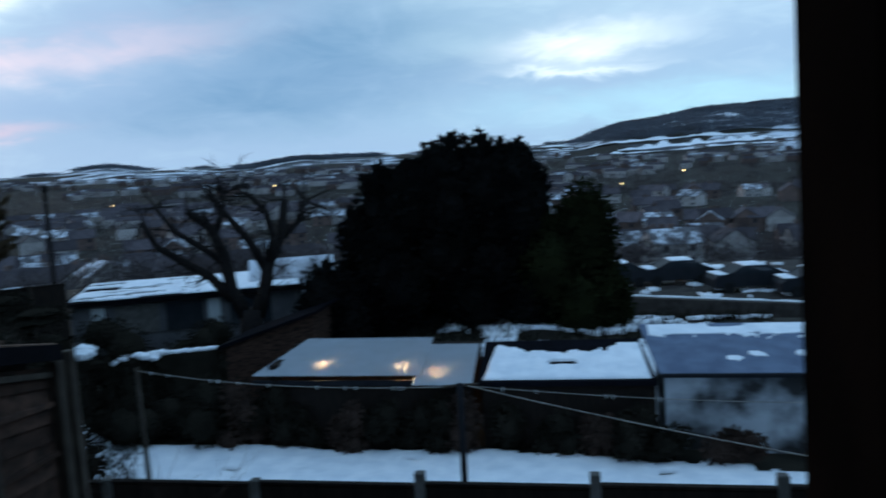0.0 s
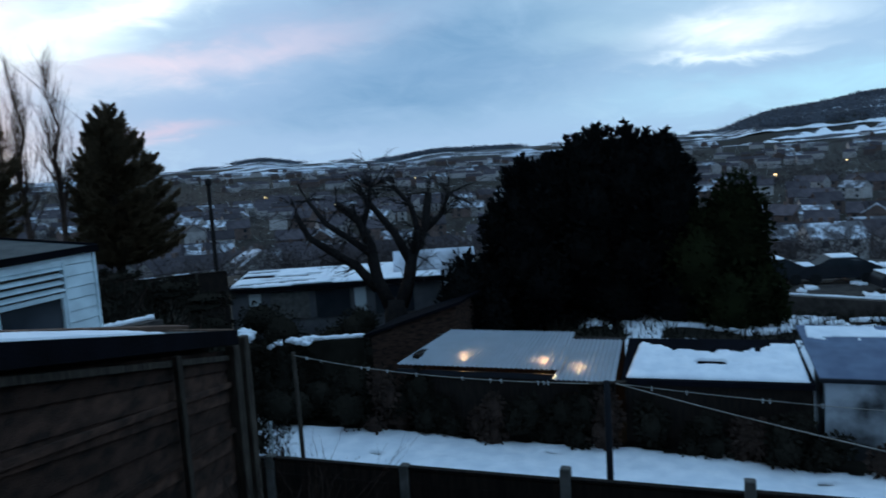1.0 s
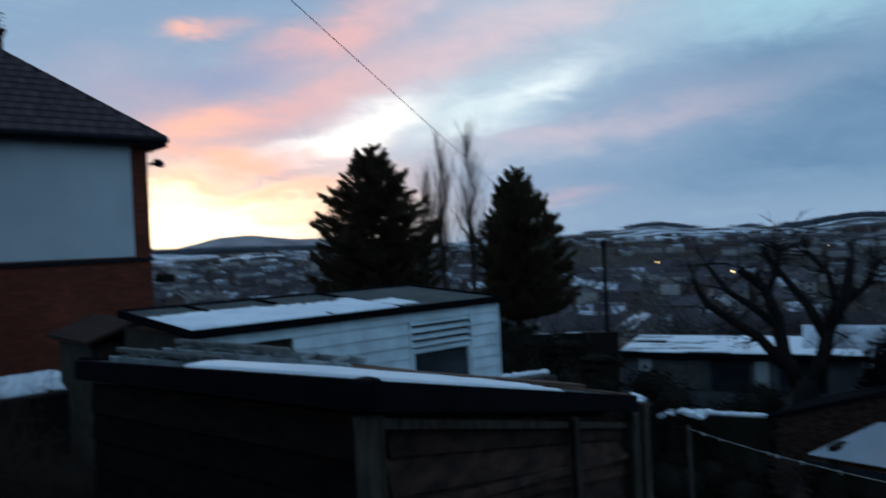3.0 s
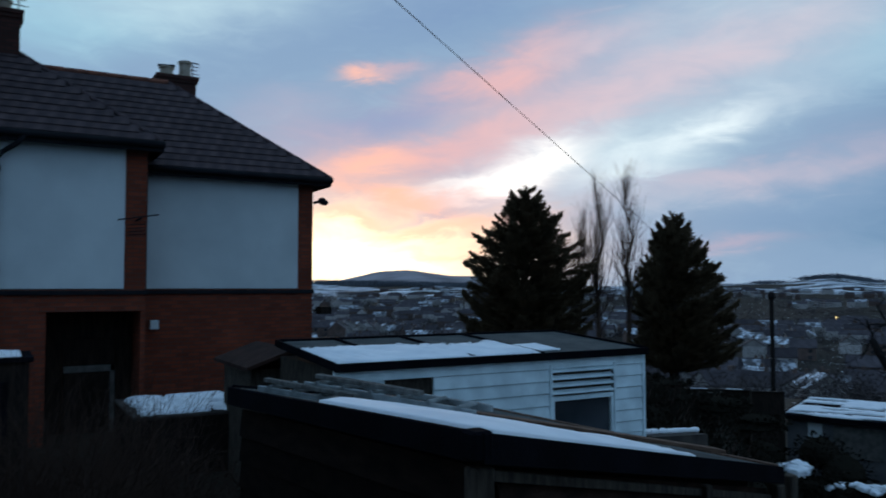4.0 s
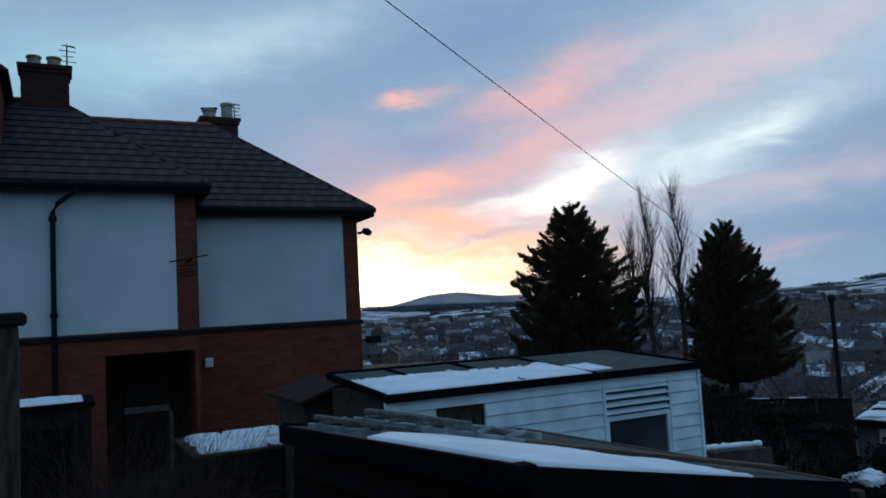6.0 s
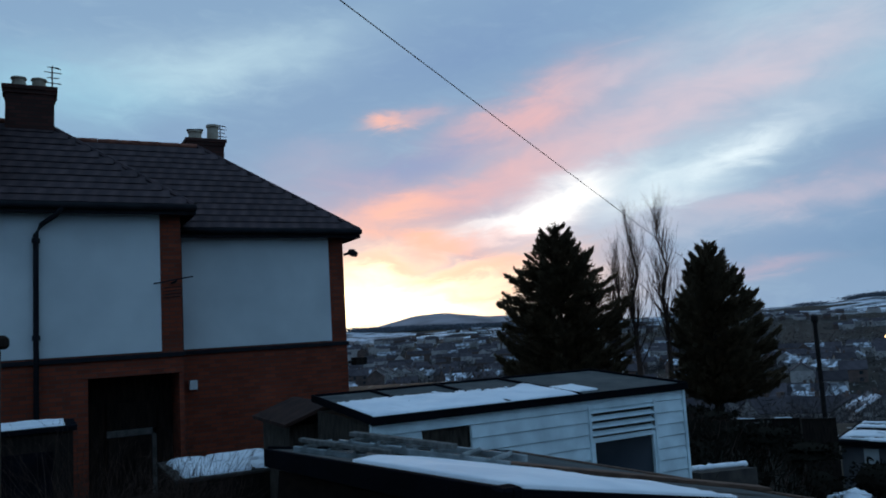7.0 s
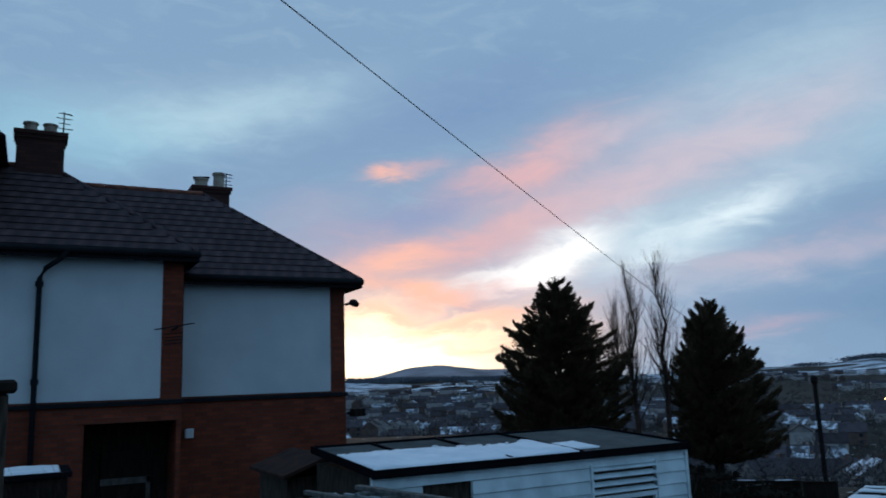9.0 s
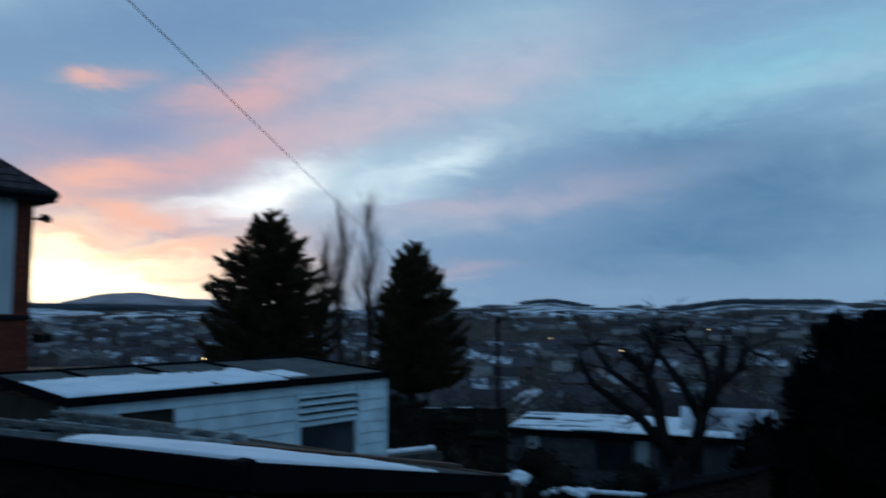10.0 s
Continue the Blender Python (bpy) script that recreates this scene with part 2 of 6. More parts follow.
M_SNOW = material("old_snow", (0.86, 0.88, 0.9), 0.75, (0.72, 0.76, 0.8), 2.2, 0.5, 9, specular=0.2)
M_GLASSDARK = material("dark_window_glass", (0.02, 0.025, 0.03), 0.08, (0.03, 0.035, 0.04), 2, 0.02, specular=0.5)
M_LADDER = material("weathered_aluminium", (0.27, 0.30, 0.30), 0.6, (0.13, 0.145, 0.145), 9, 0.2, metal=0.2)
M_CONCRETE = material("grey_concrete", (0.14, 0.13, 0.12), 0.95, (0.08, 0.078, 0.07), 5, 0.4, 60)
M_BLUEROOF = material("blue_grey_sheet_roof", (0.12, 0.16, 0.23), 0.6, (0.08, 0.11, 0.17), 2)
M_POLY = material("frosted_corrugated_plastic", (0.42, 0.46, 0.5), 0.35, (0.36, 0.4, 0.43), 2.5, 0.2, specular=0.5)
M_BARK = material("dark_bark", (0.022, 0.018, 0.016), 0.95, (0.011, 0.009, 0.009), 6, 0.6, 25)
M_TWIG = material("brown_twigs", (0.055, 0.034, 0.026), 0.95, (0.028, 0.018, 0.014), 4)
M_SPRUCE = material("dark_conifer_needles", (0.115, 0.08, 0.048), 0.95, (0.06, 0.045, 0.027), 1.5, specular=0.0)
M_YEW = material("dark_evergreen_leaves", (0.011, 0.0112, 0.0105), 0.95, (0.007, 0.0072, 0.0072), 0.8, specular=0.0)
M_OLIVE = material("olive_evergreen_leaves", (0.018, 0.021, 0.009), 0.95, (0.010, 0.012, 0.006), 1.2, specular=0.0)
M_HEDGE = material("dark_hedge_leaves", (0.024, 0.021, 0.016), 0.95, (0.013, 0.012, 0.009), 1.2, specular=0.0)
M_WIRE = material("grey_line", (0.35, 0.33, 0.3), 0.7)
PT = M_POLY.node_tree
through_sheet, clear, mix_a, mix_b = (PT.nodes.new(k) for k in ("ShaderNodeBsdfTranslucent", "ShaderNodeBsdfTransparent", "ShaderNodeMixShader", "ShaderNodeMixShader"))
through_sheet.inputs[0].default_value = (0.75, 0.78, 0.8, 1)
mix_a.inputs[0].default_value, mix_b.inputs[0].default_value = 0.3, 0.12
PT.links.new(PT.nodes["Principled BSDF"].outputs[0], mix_a.inputs[1])
PT.links.new(through_sheet.outputs[0], mix_a.inputs[2])
PT.links.new(mix_a.outputs[0], mix_b.inputs[1])
PT.links.new(clear.outputs[0], mix_b.inputs[2])
PT.links.new(mix_b.outputs[0], PT.nodes["Material Output"].inputs[0])
M_TERRA = material("clay_chimney_pot", (0.42, 0.36, 0.28), 0.8, (0.3, 0.24, 0.18), 6)
M_STONE = material("rough_stone_wall", (0.07, 0.06, 0.052), 0.95, (0.03, 0.026, 0.024), 2.5, 0.6, 8)
M_STAIN = material("stained_white_wall", (0.42, 0.45, 0.48), 0.8, (0.03, 0.03, 0.03), 0.8, 0.2, spread=(0.42, 0.62))
M_TOWNA = material("pale_town_wall", (0.40, 0.365, 0.34), 0.9, (0.28, 0.255, 0.245), 0.5, each=0.35)
M_GREYWALL = material("dull_grey_wall", (0.13, 0.13, 0.135), 0.95, (0.08, 0.08, 0.085), 1.2)
M_TOWNB = material("brick_town_wall", (0.15, 0.10, 0.085), 0.9, (0.10, 0.07, 0.06), 0.5, each=0.3)
M_TOWNROOF = material("town_roof", (0.085, 0.072, 0.078), 0.9, (0.05, 0.043, 0.048), 0.4, each=0.4)
M_SNOWROOF = material("snow_dusted_roof", (0.62, 0.65, 0.7), 0.9, (0.12, 0.115, 0.12), 0.35, spread=(0.42, 0.56), each=0.3)
M_FARTREE = material("far_bare_trees", (0.085, 0.07, 0.068), 0.95, (0.045, 0.038, 0.04), 0.02)
# paler and bluer than the near trees: distance haze put into the colour
M_HILLWOOD = material("haze_tinted_hill_wood", (0.125, 0.135, 0.155), 0.95, (0.08, 0.086, 0.10), 0.01)
M_CAR = material("dark_car_paint", (0.012, 0.014, 0.018), 0.5, (0.018, 0.02, 0.024), 2, 0.0, specular=0.15)
M_RUBBER = material("black_rubber", (0.015, 0.015, 0.015), 0.8)


def glow(name, colour, strength):
    m = bpy.data.materials.new(name)
    m.use_nodes = True
    b = m.node_tree.nodes["Principled BSDF"]
    b.inputs["Base Color"].default_value = (*colour, 1)
    b.inputs["Emission Color"].default_value, b.inputs["Emission Strength"].default_value = (*colour, 1), strength
    return m


M_LAMP = glow("warm_bulb", (1.0, 0.62, 0.28), 60.0)
M_STREET = glow("amber_street_light", (1.0, 0.62, 0.25), 6.0)


# ---------- mesh helpers ----------
def box(bm, x0, x1, y0, y1, z0, z1, m=None):
    vs = [bm.verts.new((x, y, z)) for z in (z0, z1) for x, y in ((x0, y0), (x1, y0), (x1, y1), (x0, y1))]
    for f in ((3, 2, 1, 0), (4, 5, 6, 7), (0, 1, 5, 4), (1, 2, 6, 5), (2, 3, 7, 6), (3, 0, 4, 7)):
        bm.faces.new([vs[i] for i in f])
    if m is not None:
        bmesh.ops.transform(bm, matrix=m, verts=vs)
    return vs


def hexa(bm, low, high):
    """A solid between two rings of the same number of points."""
    a, b = [bm.verts.new(p) for p in low], [bm.verts.new(p) for p in high]
    n = len(a)
    bm.faces.new(a[::-1])
    bm.faces.new(b)
    for i in range(n):
        bm.faces.new((a[i], a[(i + 1) % n], b[(i + 1) % n], b[i]))


def rings(bm, points, radii, sides=8, cap=True):
    """A tube through points."""
    made, up = [], Vector((0, 0, 1))
    for i, p in enumerate(points):
        p = Vector(p)
        d = Vector(points[min(i + 1, len(points) - 1)]) - Vector(points[max(i - 1, 0)])
        d = d.normalized() if d.length else up
        a = d.cross(up if abs(d.z) < 0.9 else Vector((1, 0, 0))).normalized()
        b = d.cross(a)
        made.append([bm.verts.new(p + radii[i] * (a * math.cos(k * math.tau / sides) + b * math.sin(k * math.tau / sides))) for k in range(sides)])
    for r, s in zip(made, made[1:]):
        for k in range(sides):
            bm.faces.new((r[k], r[(k + 1) % sides], s[(k + 1) % sides], s[k]))
    if cap:
        bm.faces.new(made[0][::-1])
        bm.faces.new(made[-1])


def mesh_of(name, bm, mat, bevel=0.0, smooth=False):
    if bevel:
        bmesh.ops.bevel(bm, geom=bm.edges[:], offset=bevel, segments=1, affect="EDGES", profile=0.5)
    bmesh.ops.recalc_face_normals(bm, faces=bm.faces[:])
    me = bpy.data.meshes.new(name)
    bm.to_mesh(me)
    bm.free()
    me.materials.append(mat)
    if smooth:
        for p in me.polygons:
            p.use_smooth = True
    return me


def part(name, bm, mat, parent, label="", bevel=0.0, smooth=False):
    ob = new(name, mesh_of(name, bm, mat, bevel, smooth))
    ob.parent = parent
    return tagged(ob, label)


def thing(name, label, category, at=(0, 0, 0), turn=0.0, group="", kind=""):
    ob = new(name)
    ob.matrix_basis = pose(*at, 0, 0, turn)
    return tagged(ob, label, category, group, kind)


def solid(name, bm, mat, label, category, group="", kind="", bevel=0.0, smooth=False, at=None):
    ob = new(name, mesh_of(name, bm, mat, bevel, smooth))
    if at:
        ob.location = at
    return tagged(ob, label, category, group, kind)


def boxpart(name, parent, mat, dims, label="", bevel=0.006):
    bm = bmesh.new()
    box(bm, *dims)
    return part(name, bm, mat, parent, label, bevel)


def polar(az, d, z):
    return (-d * math.sin(radians(az)), d * math.cos(radians(az)), z)


# ---------- ground ----------
def smooth(a, b, x):
    k = min(1.0, max(0.0, (x - a) / (b - a)))
    return k * k * (3 - 2 * k)


SKYLINE = ((-60, 3.2), (-30, 3.2), (-10, 2.45), (-4, 1.75), (0.5, 0.62), (8, 0.5), (14, 0.5), (20, 0.55), (24, 0.15), (30, 0.22),
           (33, 0.62), (37, 0.25), (46, 0.1), (58, 0.15), (62, 0.25), (66, 0.3), (70, 0.35), (90, 1.0), (180, 1.0))


def skyline(az):
    for (a, e), (b, f) in zip(SKYLINE, SKYLINE[1:]):
        if a <= az <= b:
            return e + (f - e) * smooth(a, b, az)
    return 1.5


def ground_z(x, y):
    r = math.hypot(x, y)
    az = math.degrees(math.atan2(-x, y))
    low = -5.3 + (-7.5 + 5.3) * smooth(9.5, 15.5, y)
    left = smooth(4.4, 7.4, -x - 0.6 * max(0.0, y - 5))
    near = low + (-2.75 - low) * left * (1 - smooth(10, 22, y - 0.55 * (-x - 8)))
    near += 1.25 * smooth(20.8, 23.5, y) * (1 - smooth(28, 36, y)) * smooth(-9, -5, x)
    near -= 2.2 * smooth(27, 37, y) * smooth(-7, 1, x)
    flat = (1 - smooth(1.5, 6.5, y + max(0.0, x) * 0.2)) * smooth(-9, -5, x)
    near += (-2.9 - near) * flat
    bottom = -30 + 5 * smooth(40, 75, az)
    z = near + (bottom - near) * smooth(32, 240, r)
    z += (-14 - bottom) * smooth(520, 1350, r) * smooth(480, 560, r)
    ridge = 2600 * math.tan(radians(skyline(az)))
    z += (ridge + 14) * smooth(1300, 2600, r)
    z -= 60 * smooth(2650, 3600, r)
    if r > 60:
        z += noise.noise((x * 0.004, y * 0.004, 0.3)) * 9 * smooth(80, 500, r) * (1 - 0.8 * smooth(1800, 2500, r))
        z += noise.noise((x * 0.02, y * 0.02, 4.3)) * 3.0 * smooth(700, 2000, r)
    else:
        z += noise.noise((x * 0.35, y * 0.35, 1.3)) * 0.12
    return z


def build_ground():
    radii = [0.0] + list(np.geomspace(1.2, 3800, 150))
    turns = [a for a in np.concatenate((np.arange(-35, 100, 0.5), np.arange(100, 325, 5)))]
    vs, fs = [(0, 0, ground_z(0.01, 0.01))], []
    for r in radii[1:]:
        for a in turns:
            x, y, _ = polar(a, r, 0)
            vs.append((x, y, ground_z(x, y)))
    n = len(turns)
    for k in range(n):
        fs.append((0, 1 + (k + 1) % n, 1 + k))
    for i in range(len(radii) - 2):
        for k in range(n):
            a, b = 1 + i * n + k, 1 + i * n + (k + 1) % n
            fs.append((a, b, b + n, a + n))
    me = bpy.data.meshes.new("ground")
    me.from_pydata(vs, [], fs)
    me.update()
    for p in me.polygons:
        p.use_smooth = True
    return me


def ground_material():
    m = material("winter_ground", (0.03, 0.026, 0.018), 0.95, (0.014, 0.012, 0.009), 0.8, 0.6, 3)
    t = m.node_tree
    b = t.nodes["Principled BSDF"]
    base = b.inputs["Base Color"].links[0].from_socket
    tc = t.nodes.new("ShaderNodeTexCoord")

    def noise_at(scale, detail, stretch=(1, 1, 1)):
        mp = t.nodes.new("ShaderNodeMapping")
        mp.inputs["Scale"].default_value = stretch
        t.links.new(tc.outputs["Object"], mp.inputs[0])
        n = t.nodes.new("ShaderNodeTexNoise")
        n.inputs["Scale"].default_value, n.inputs["Detail"].default_value = scale, detail
        t.links.new(mp.outputs[0], n.inputs["Vector"])
        return n.outputs["Fac"]

    def blend(fac, one, two):
        mx = t.nodes.new("ShaderNodeMix")
        mx.data_type = "RGBA"
        t.links.new(fac, mx.inputs[0])
        t.links.new(one, mx.inputs[6])
        if isinstance(two, tuple):
            mx.inputs[7].default_value = (*two, 1)
        else:
            t.links.new(two, mx.inputs[7])
        return mx.outputs[2]

    def rng(value, a, b_):
        r = t.nodes.new("ShaderNodeMapRange")
        r.inputs["From Min"].default_value, r.inputs["From Max"].default_value = a, b_
        t.links.new(value, r.inputs[0])
        return r.outputs[0]

    def mul(a, b_):
        k = t.nodes.new("ShaderNodeMath")
        k.operation = "MULTIPLY"
        t.links.new(a, k.inputs[0])
        t.links.new(b_, k.inputs[1])
        return k.outputs[0]

    # patches of lying snow, and on the far slopes whole fields of it between dark hedges and haze-tinted woods
    lying = rng(noise_at(0.35, 8), 0.65, 0.70)
    vor = t.nodes.new("ShaderNodeTexVoronoi")
    vor.inputs["Scale"].default_value = 0.006
    t.links.new(tc.outputs["Object"], vor.inputs["Vector"])
    bw = t.nodes.new("ShaderNodeRGBToBW")
    t.links.new(vor.outputs["Color"], bw.inputs[0])
    fields = mul(rng(bw.outputs[0], 0.46, 0.48), rng(noise_at(0.02, 8, (1, 1, 1)), 0.38, 0.56))
    ln = t.nodes.new("ShaderNodeVectorMath")
    ln.operation = "LENGTH"
    t.links.new(tc.outputs["Object"], ln.inputs[0])
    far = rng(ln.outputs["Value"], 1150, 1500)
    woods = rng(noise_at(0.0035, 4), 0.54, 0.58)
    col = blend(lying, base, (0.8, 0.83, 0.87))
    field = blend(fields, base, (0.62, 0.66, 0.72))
    # bluish grey of these woods stands for haze over the far slopes
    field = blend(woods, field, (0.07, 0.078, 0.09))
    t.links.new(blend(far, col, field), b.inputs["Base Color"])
    return m


ground = tagged(new("ground", build_ground()), "snow-patched winter hillside and valley ground", "ground", kind="structure")
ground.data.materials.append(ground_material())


# a higher moor beyond the near ridge, distance haze put into its pale colour
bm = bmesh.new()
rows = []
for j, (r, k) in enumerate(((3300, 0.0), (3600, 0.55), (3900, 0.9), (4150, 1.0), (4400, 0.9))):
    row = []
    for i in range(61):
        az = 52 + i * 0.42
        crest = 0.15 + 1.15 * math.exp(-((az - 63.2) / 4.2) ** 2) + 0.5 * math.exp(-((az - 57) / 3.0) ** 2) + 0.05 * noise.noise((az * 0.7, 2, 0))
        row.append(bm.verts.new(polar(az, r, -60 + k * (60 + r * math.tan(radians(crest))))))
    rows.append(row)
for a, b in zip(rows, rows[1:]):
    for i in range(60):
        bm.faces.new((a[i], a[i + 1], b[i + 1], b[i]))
M_MOOR = material("haze_pale_moor", (0.34, 0.30, 0.31), 0.95, (0.17, 0.145, 0.15), 0.006, 0.1, 0.02)
solid("moor", bm, M_MOOR, "far moorland ridge, pale from haze put into its colour", "hill", kind="structure", smooth=True)


# ---------- brick house with pale panels ----------
house = thing("house", "red brick house with pale rendered upper panels and slate hip roof", "house")
SOFFIT_R, SOFFIT_L = 2.25, 2.52

# right wing: face at x = -16.2, corner at y = 6.0;  projecting bay: face at x = -15.2, from y = 2.38 leftwards
bm = bmesh.new()
box(bm, -21.2, -16.2, -6.0, 6.0, -3.3, SOFFIT_R)
part("wing_wall", bm, M_BRICK, house, "red brick wing wall")
bm = bmesh.new()
box(bm, -20.0, -15.2, -6.0, 0.75, -3.3, SOFFIT_L)
box(bm, -16.19, -15.2, 2.3, 2.38, -3.3, SOFFIT_L)
box(bm, -16.19, -15.2, 0.751, 2.299, -0.47, SOFFIT_L)
part("bay_wall", bm, M_BRICK, house, "red brick projecting bay wall")
for n, x, y0, y1, z0, z1 in (("rendered_panel", -16.2, 2.55, 5.66, -0.06, SOFFIT_R), ("rendered_panel", -15.2, -5.6, 2.0, -0.06, SOFFIT_L)):
    boxpart(n, house, M_RENDER, (x - 0.05, x + 0.012, y0, y1, z0, z1), "smooth pale rendered panel", 0.004)
for x, y0, y1 in ((-16.2, 2.4, 6.03), (-15.2, -6.0, 2.41)):
    boxpart("string_course", house, M_BLACK, (x - 0.02, x + 0.05, y0, y1, -0.17, -0.09), "dark moulded brick string course")
for x, y0, y1, z in ((-15.9, 2.3, 6.32, 2.37), (-14.9, -6.0, 2.62, 2.66)):
    boxpart("fascia", house, M_BLACK, (x - 0.03, x, y0, y1, z - 0.20, z - 0.02), "black painted fascia board")
    boxpart("soffit", house, M_BLACK, (x - 0.32, x - 0.03, y0, y1, z - 0.16, z - 0.13), "black soffit")
    bm = bmesh.new()
    rings(bm, [(x + 0.06, y0, z - 0.07), (x + 0.06, y1, z - 0.07)], [0.06, 0.06], 8)
    part("gutter", bm, M_BLACK, house, "black gutter", smooth=True)
boxpart("fascia", house, M_BLACK, (-21.2, -15.93, 6.29, 6.32, 2.17, 2.35), "black painted fascia board")
boxpart("soffit", house, M_BLACK, (-21.2, -15.93, 6.0, 6.28, 2.2, 2.23), "black soffit")
boxpart("fascia", house, M_BLACK, (-17.4, -14.93, 2.59, 2.62, 2.46, 2.64), "black painted fascia board")


def roof_solid(name, ring, ridge):
    """Hipped deck under the slates: an eaves rectangle and its ridge line."""
    bm = bmesh.new()
    a, b, c, d = [bm.verts.new(p) for p in ring]
    r0, r1 = [bm.verts.new(p) for p in ridge]
    for f in ((a, b, r1, r0), (b, c, r1), (c, d, r0, r1), (d, a, r0), (d, c, b, a)):
        bm.faces.new(f)
    return part(name, bm, M_SLATE, house, "dark slate hipped roof deck")


roof_r = roof_solid("roof", [(-15.9, -6, 2.35), (-15.9, 6.3, 2.35), (-20.9, 6.3, 2.35), (-20.9, -6, 2.35)], [(-18.4, -3.5, 4.66), (-18.4, 3.3, 4.66)])
roof_l = roof_solid("roof", [(-14.9, -6, 2.64), (-14.9, 2.6, 2.64), (-19.3, 2.6, 2.64), (-19.3, -6, 2.64)], [(-17.1, -3.8, 4.62), (-17.1, 0.12, 4.62)])
for a, b in (((-18.4, 0.3, 4.66), (-18.4, 3.3, 4.66)), ((-17.1, -3.5, 4.63), (-17.1, 0.12, 4.63))):
    n = max(2, int((b[1] - a[1]) / 0.42))
    for i in range(n):
        y0, y1 = a[1] + (b[1] - a[1]) * i / n, a[1] + (b[1] - a[1]) * (i + 1) / n
        bm = bmesh.new()
        rings(bm, [(a[0], y0 + 0.004, a[2]), (a[0], y1 - 0.004, a[2] + 0.005)], [0.06, 0.063], 8)
        part("ridge_tile", bm, M_RIDGE, house, smooth=True)
for a, b in (((-15.9, 6.3, 2.35), (-18.4, 3.3, 4.66)), ((-14.9, 2.6, 2.64), (-17.1, 0.12, 4.62))):
    bm = bmesh.new()
    rings(bm, [a, b], [0.055] * 2, 6)
    part("hip_tile", bm, M_SLATE, house, "slate-grey hip tile line")


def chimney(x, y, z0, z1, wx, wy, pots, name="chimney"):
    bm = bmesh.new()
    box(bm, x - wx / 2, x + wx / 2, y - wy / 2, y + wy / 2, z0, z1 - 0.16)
    stack = part(name, bm, M_SHADEBRICK, house, "brick chimney stack, backlit shade put into its colour")
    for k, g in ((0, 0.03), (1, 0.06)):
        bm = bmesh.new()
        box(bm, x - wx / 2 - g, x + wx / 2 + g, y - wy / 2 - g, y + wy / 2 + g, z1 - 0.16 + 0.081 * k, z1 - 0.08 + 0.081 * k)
        part("chimney_course", bm, M_SHADEBRICK, stack)
    for py, r, h, cowl in pots:
        bm = bmesh.new()
        rings(bm, [(x, y + py, z1), (x, y + py, z1 + h * 0.15), (x, y + py, z1 + h * 0.2), (x, y + py, z1 + h * 0.85), (x, y + py, z1 + h * 0.86), (x, y + py, z1 + h)],
              [r * 1.1, r * 1.1, r, r * 0.92, r * 1.12, r * 1.12], 12)
        pot = part("chimney_pot", bm, M_BLACK if cowl else M_TERRA, stack, "dark cowl pot" if cowl else "pale clay chimney pot", smooth=False)
        if cowl is None:
            bm = bmesh.new()
            rings(bm, [(x, y + py - r * 1.2, z1 + h + 0.025), (x, y + py + r * 1.2, z1 + h + 0.055)], [0.03, 0.03], 6)
            part("cap", bm, M_BLACK, stack, "dark cap on the pot")
        if cowl:
            bm = bmesh.new()
            rings(bm, [(x, y + py, z1 + h), (x, y + py, z1 + h + 0.03), (x, y + py, z1 + h + 0.07)], [r * 1.6, r * 1.6, r * 0.3], 12)
            part("cowl", bm, M_BLACK, stack)
    return stack


def aerial(x, y, z, height, arms, turn):
    root = thing("tv_aerial", "thin dark metal television aerial on a chimney", "aerial", (x, y, z), turn)
    bm = bmesh.new()
    rings(bm, [(0, 0, -0.5), (0, 0, height)], [0.018, 0.014], 6)
    part("mast", bm, M_BLACK, root)
    bm = bmesh.new()
    rings(bm, [(0, 0.0, height * 0.95), (0, 0.17, height * 0.93)], [0.012, 0.012], 5)
    part("boom", bm, M_BLACK, root)
    for i in range(arms):
        bm = bmesh.new()
        zz = height * (0.35 + 0.6 * i / max(1, arms - 1))
        w = 0.10 if i % 2 else 0.15
        rings(bm, [(0, -w, zz - 0.01), (0, w + 0.03, zz + 0.01)], [0.010, 0.010], 5)
        part("element", bm, M_BLACK, root)
    return root


chimney(-17.1, -0.16, 4.2, 5.3, 0.6, 0.86, ((-0.2, 0.13, 0.24, False), (0.16, 0.13, 0.24, False)))
aerial(-17.1, 0.24, 5.3, 0.55, 4, 20)
chimney(-18.9, 3.55, 4.2, 4.92, 0.6, 0.84, ((-0.2, 0.16, 0.24, None), (0.22, 0.14, 0.42, False)))
aerial(-18.9, 3.95, 4.92, 0.45, 4, 20)

# tall gabled end further along, with a small window, and its own stack
bm = bmesh.new()
box(bm, -19.0, -15.0, -5.0, -0.86, 2.5, 4.6)
part("gable_wall", bm, M_BRICK, house, "dark red brick upper gable wall")
bm = bmesh.new()
hexa(bm, [(-19.2, -5.0, 4.55), (-14.85, -5.0, 4.55), (-14.85, -0.7, 4.55), (-19.2, -0.7, 4.55)],
     [(-19.2, -5.0, 7.2), (-14.85, -5.0, 7.2), (-14.85, -4.2, 7.2), (-19.2, -4.2, 7.2)])
part("gable_roof", bm, M_SLATE, house, "dark slate gable roof")
boxpart("gable_window", house, M_GLASSDARK, (-15.02, -14.97, -1.25, -0.93, 3.95, 4.35), "small dark attic window")
chimney(-16.0, -1.5, 5.0, 6.75, 0.6, 0.8, ((0.1, 0.13, 0.3, True),))

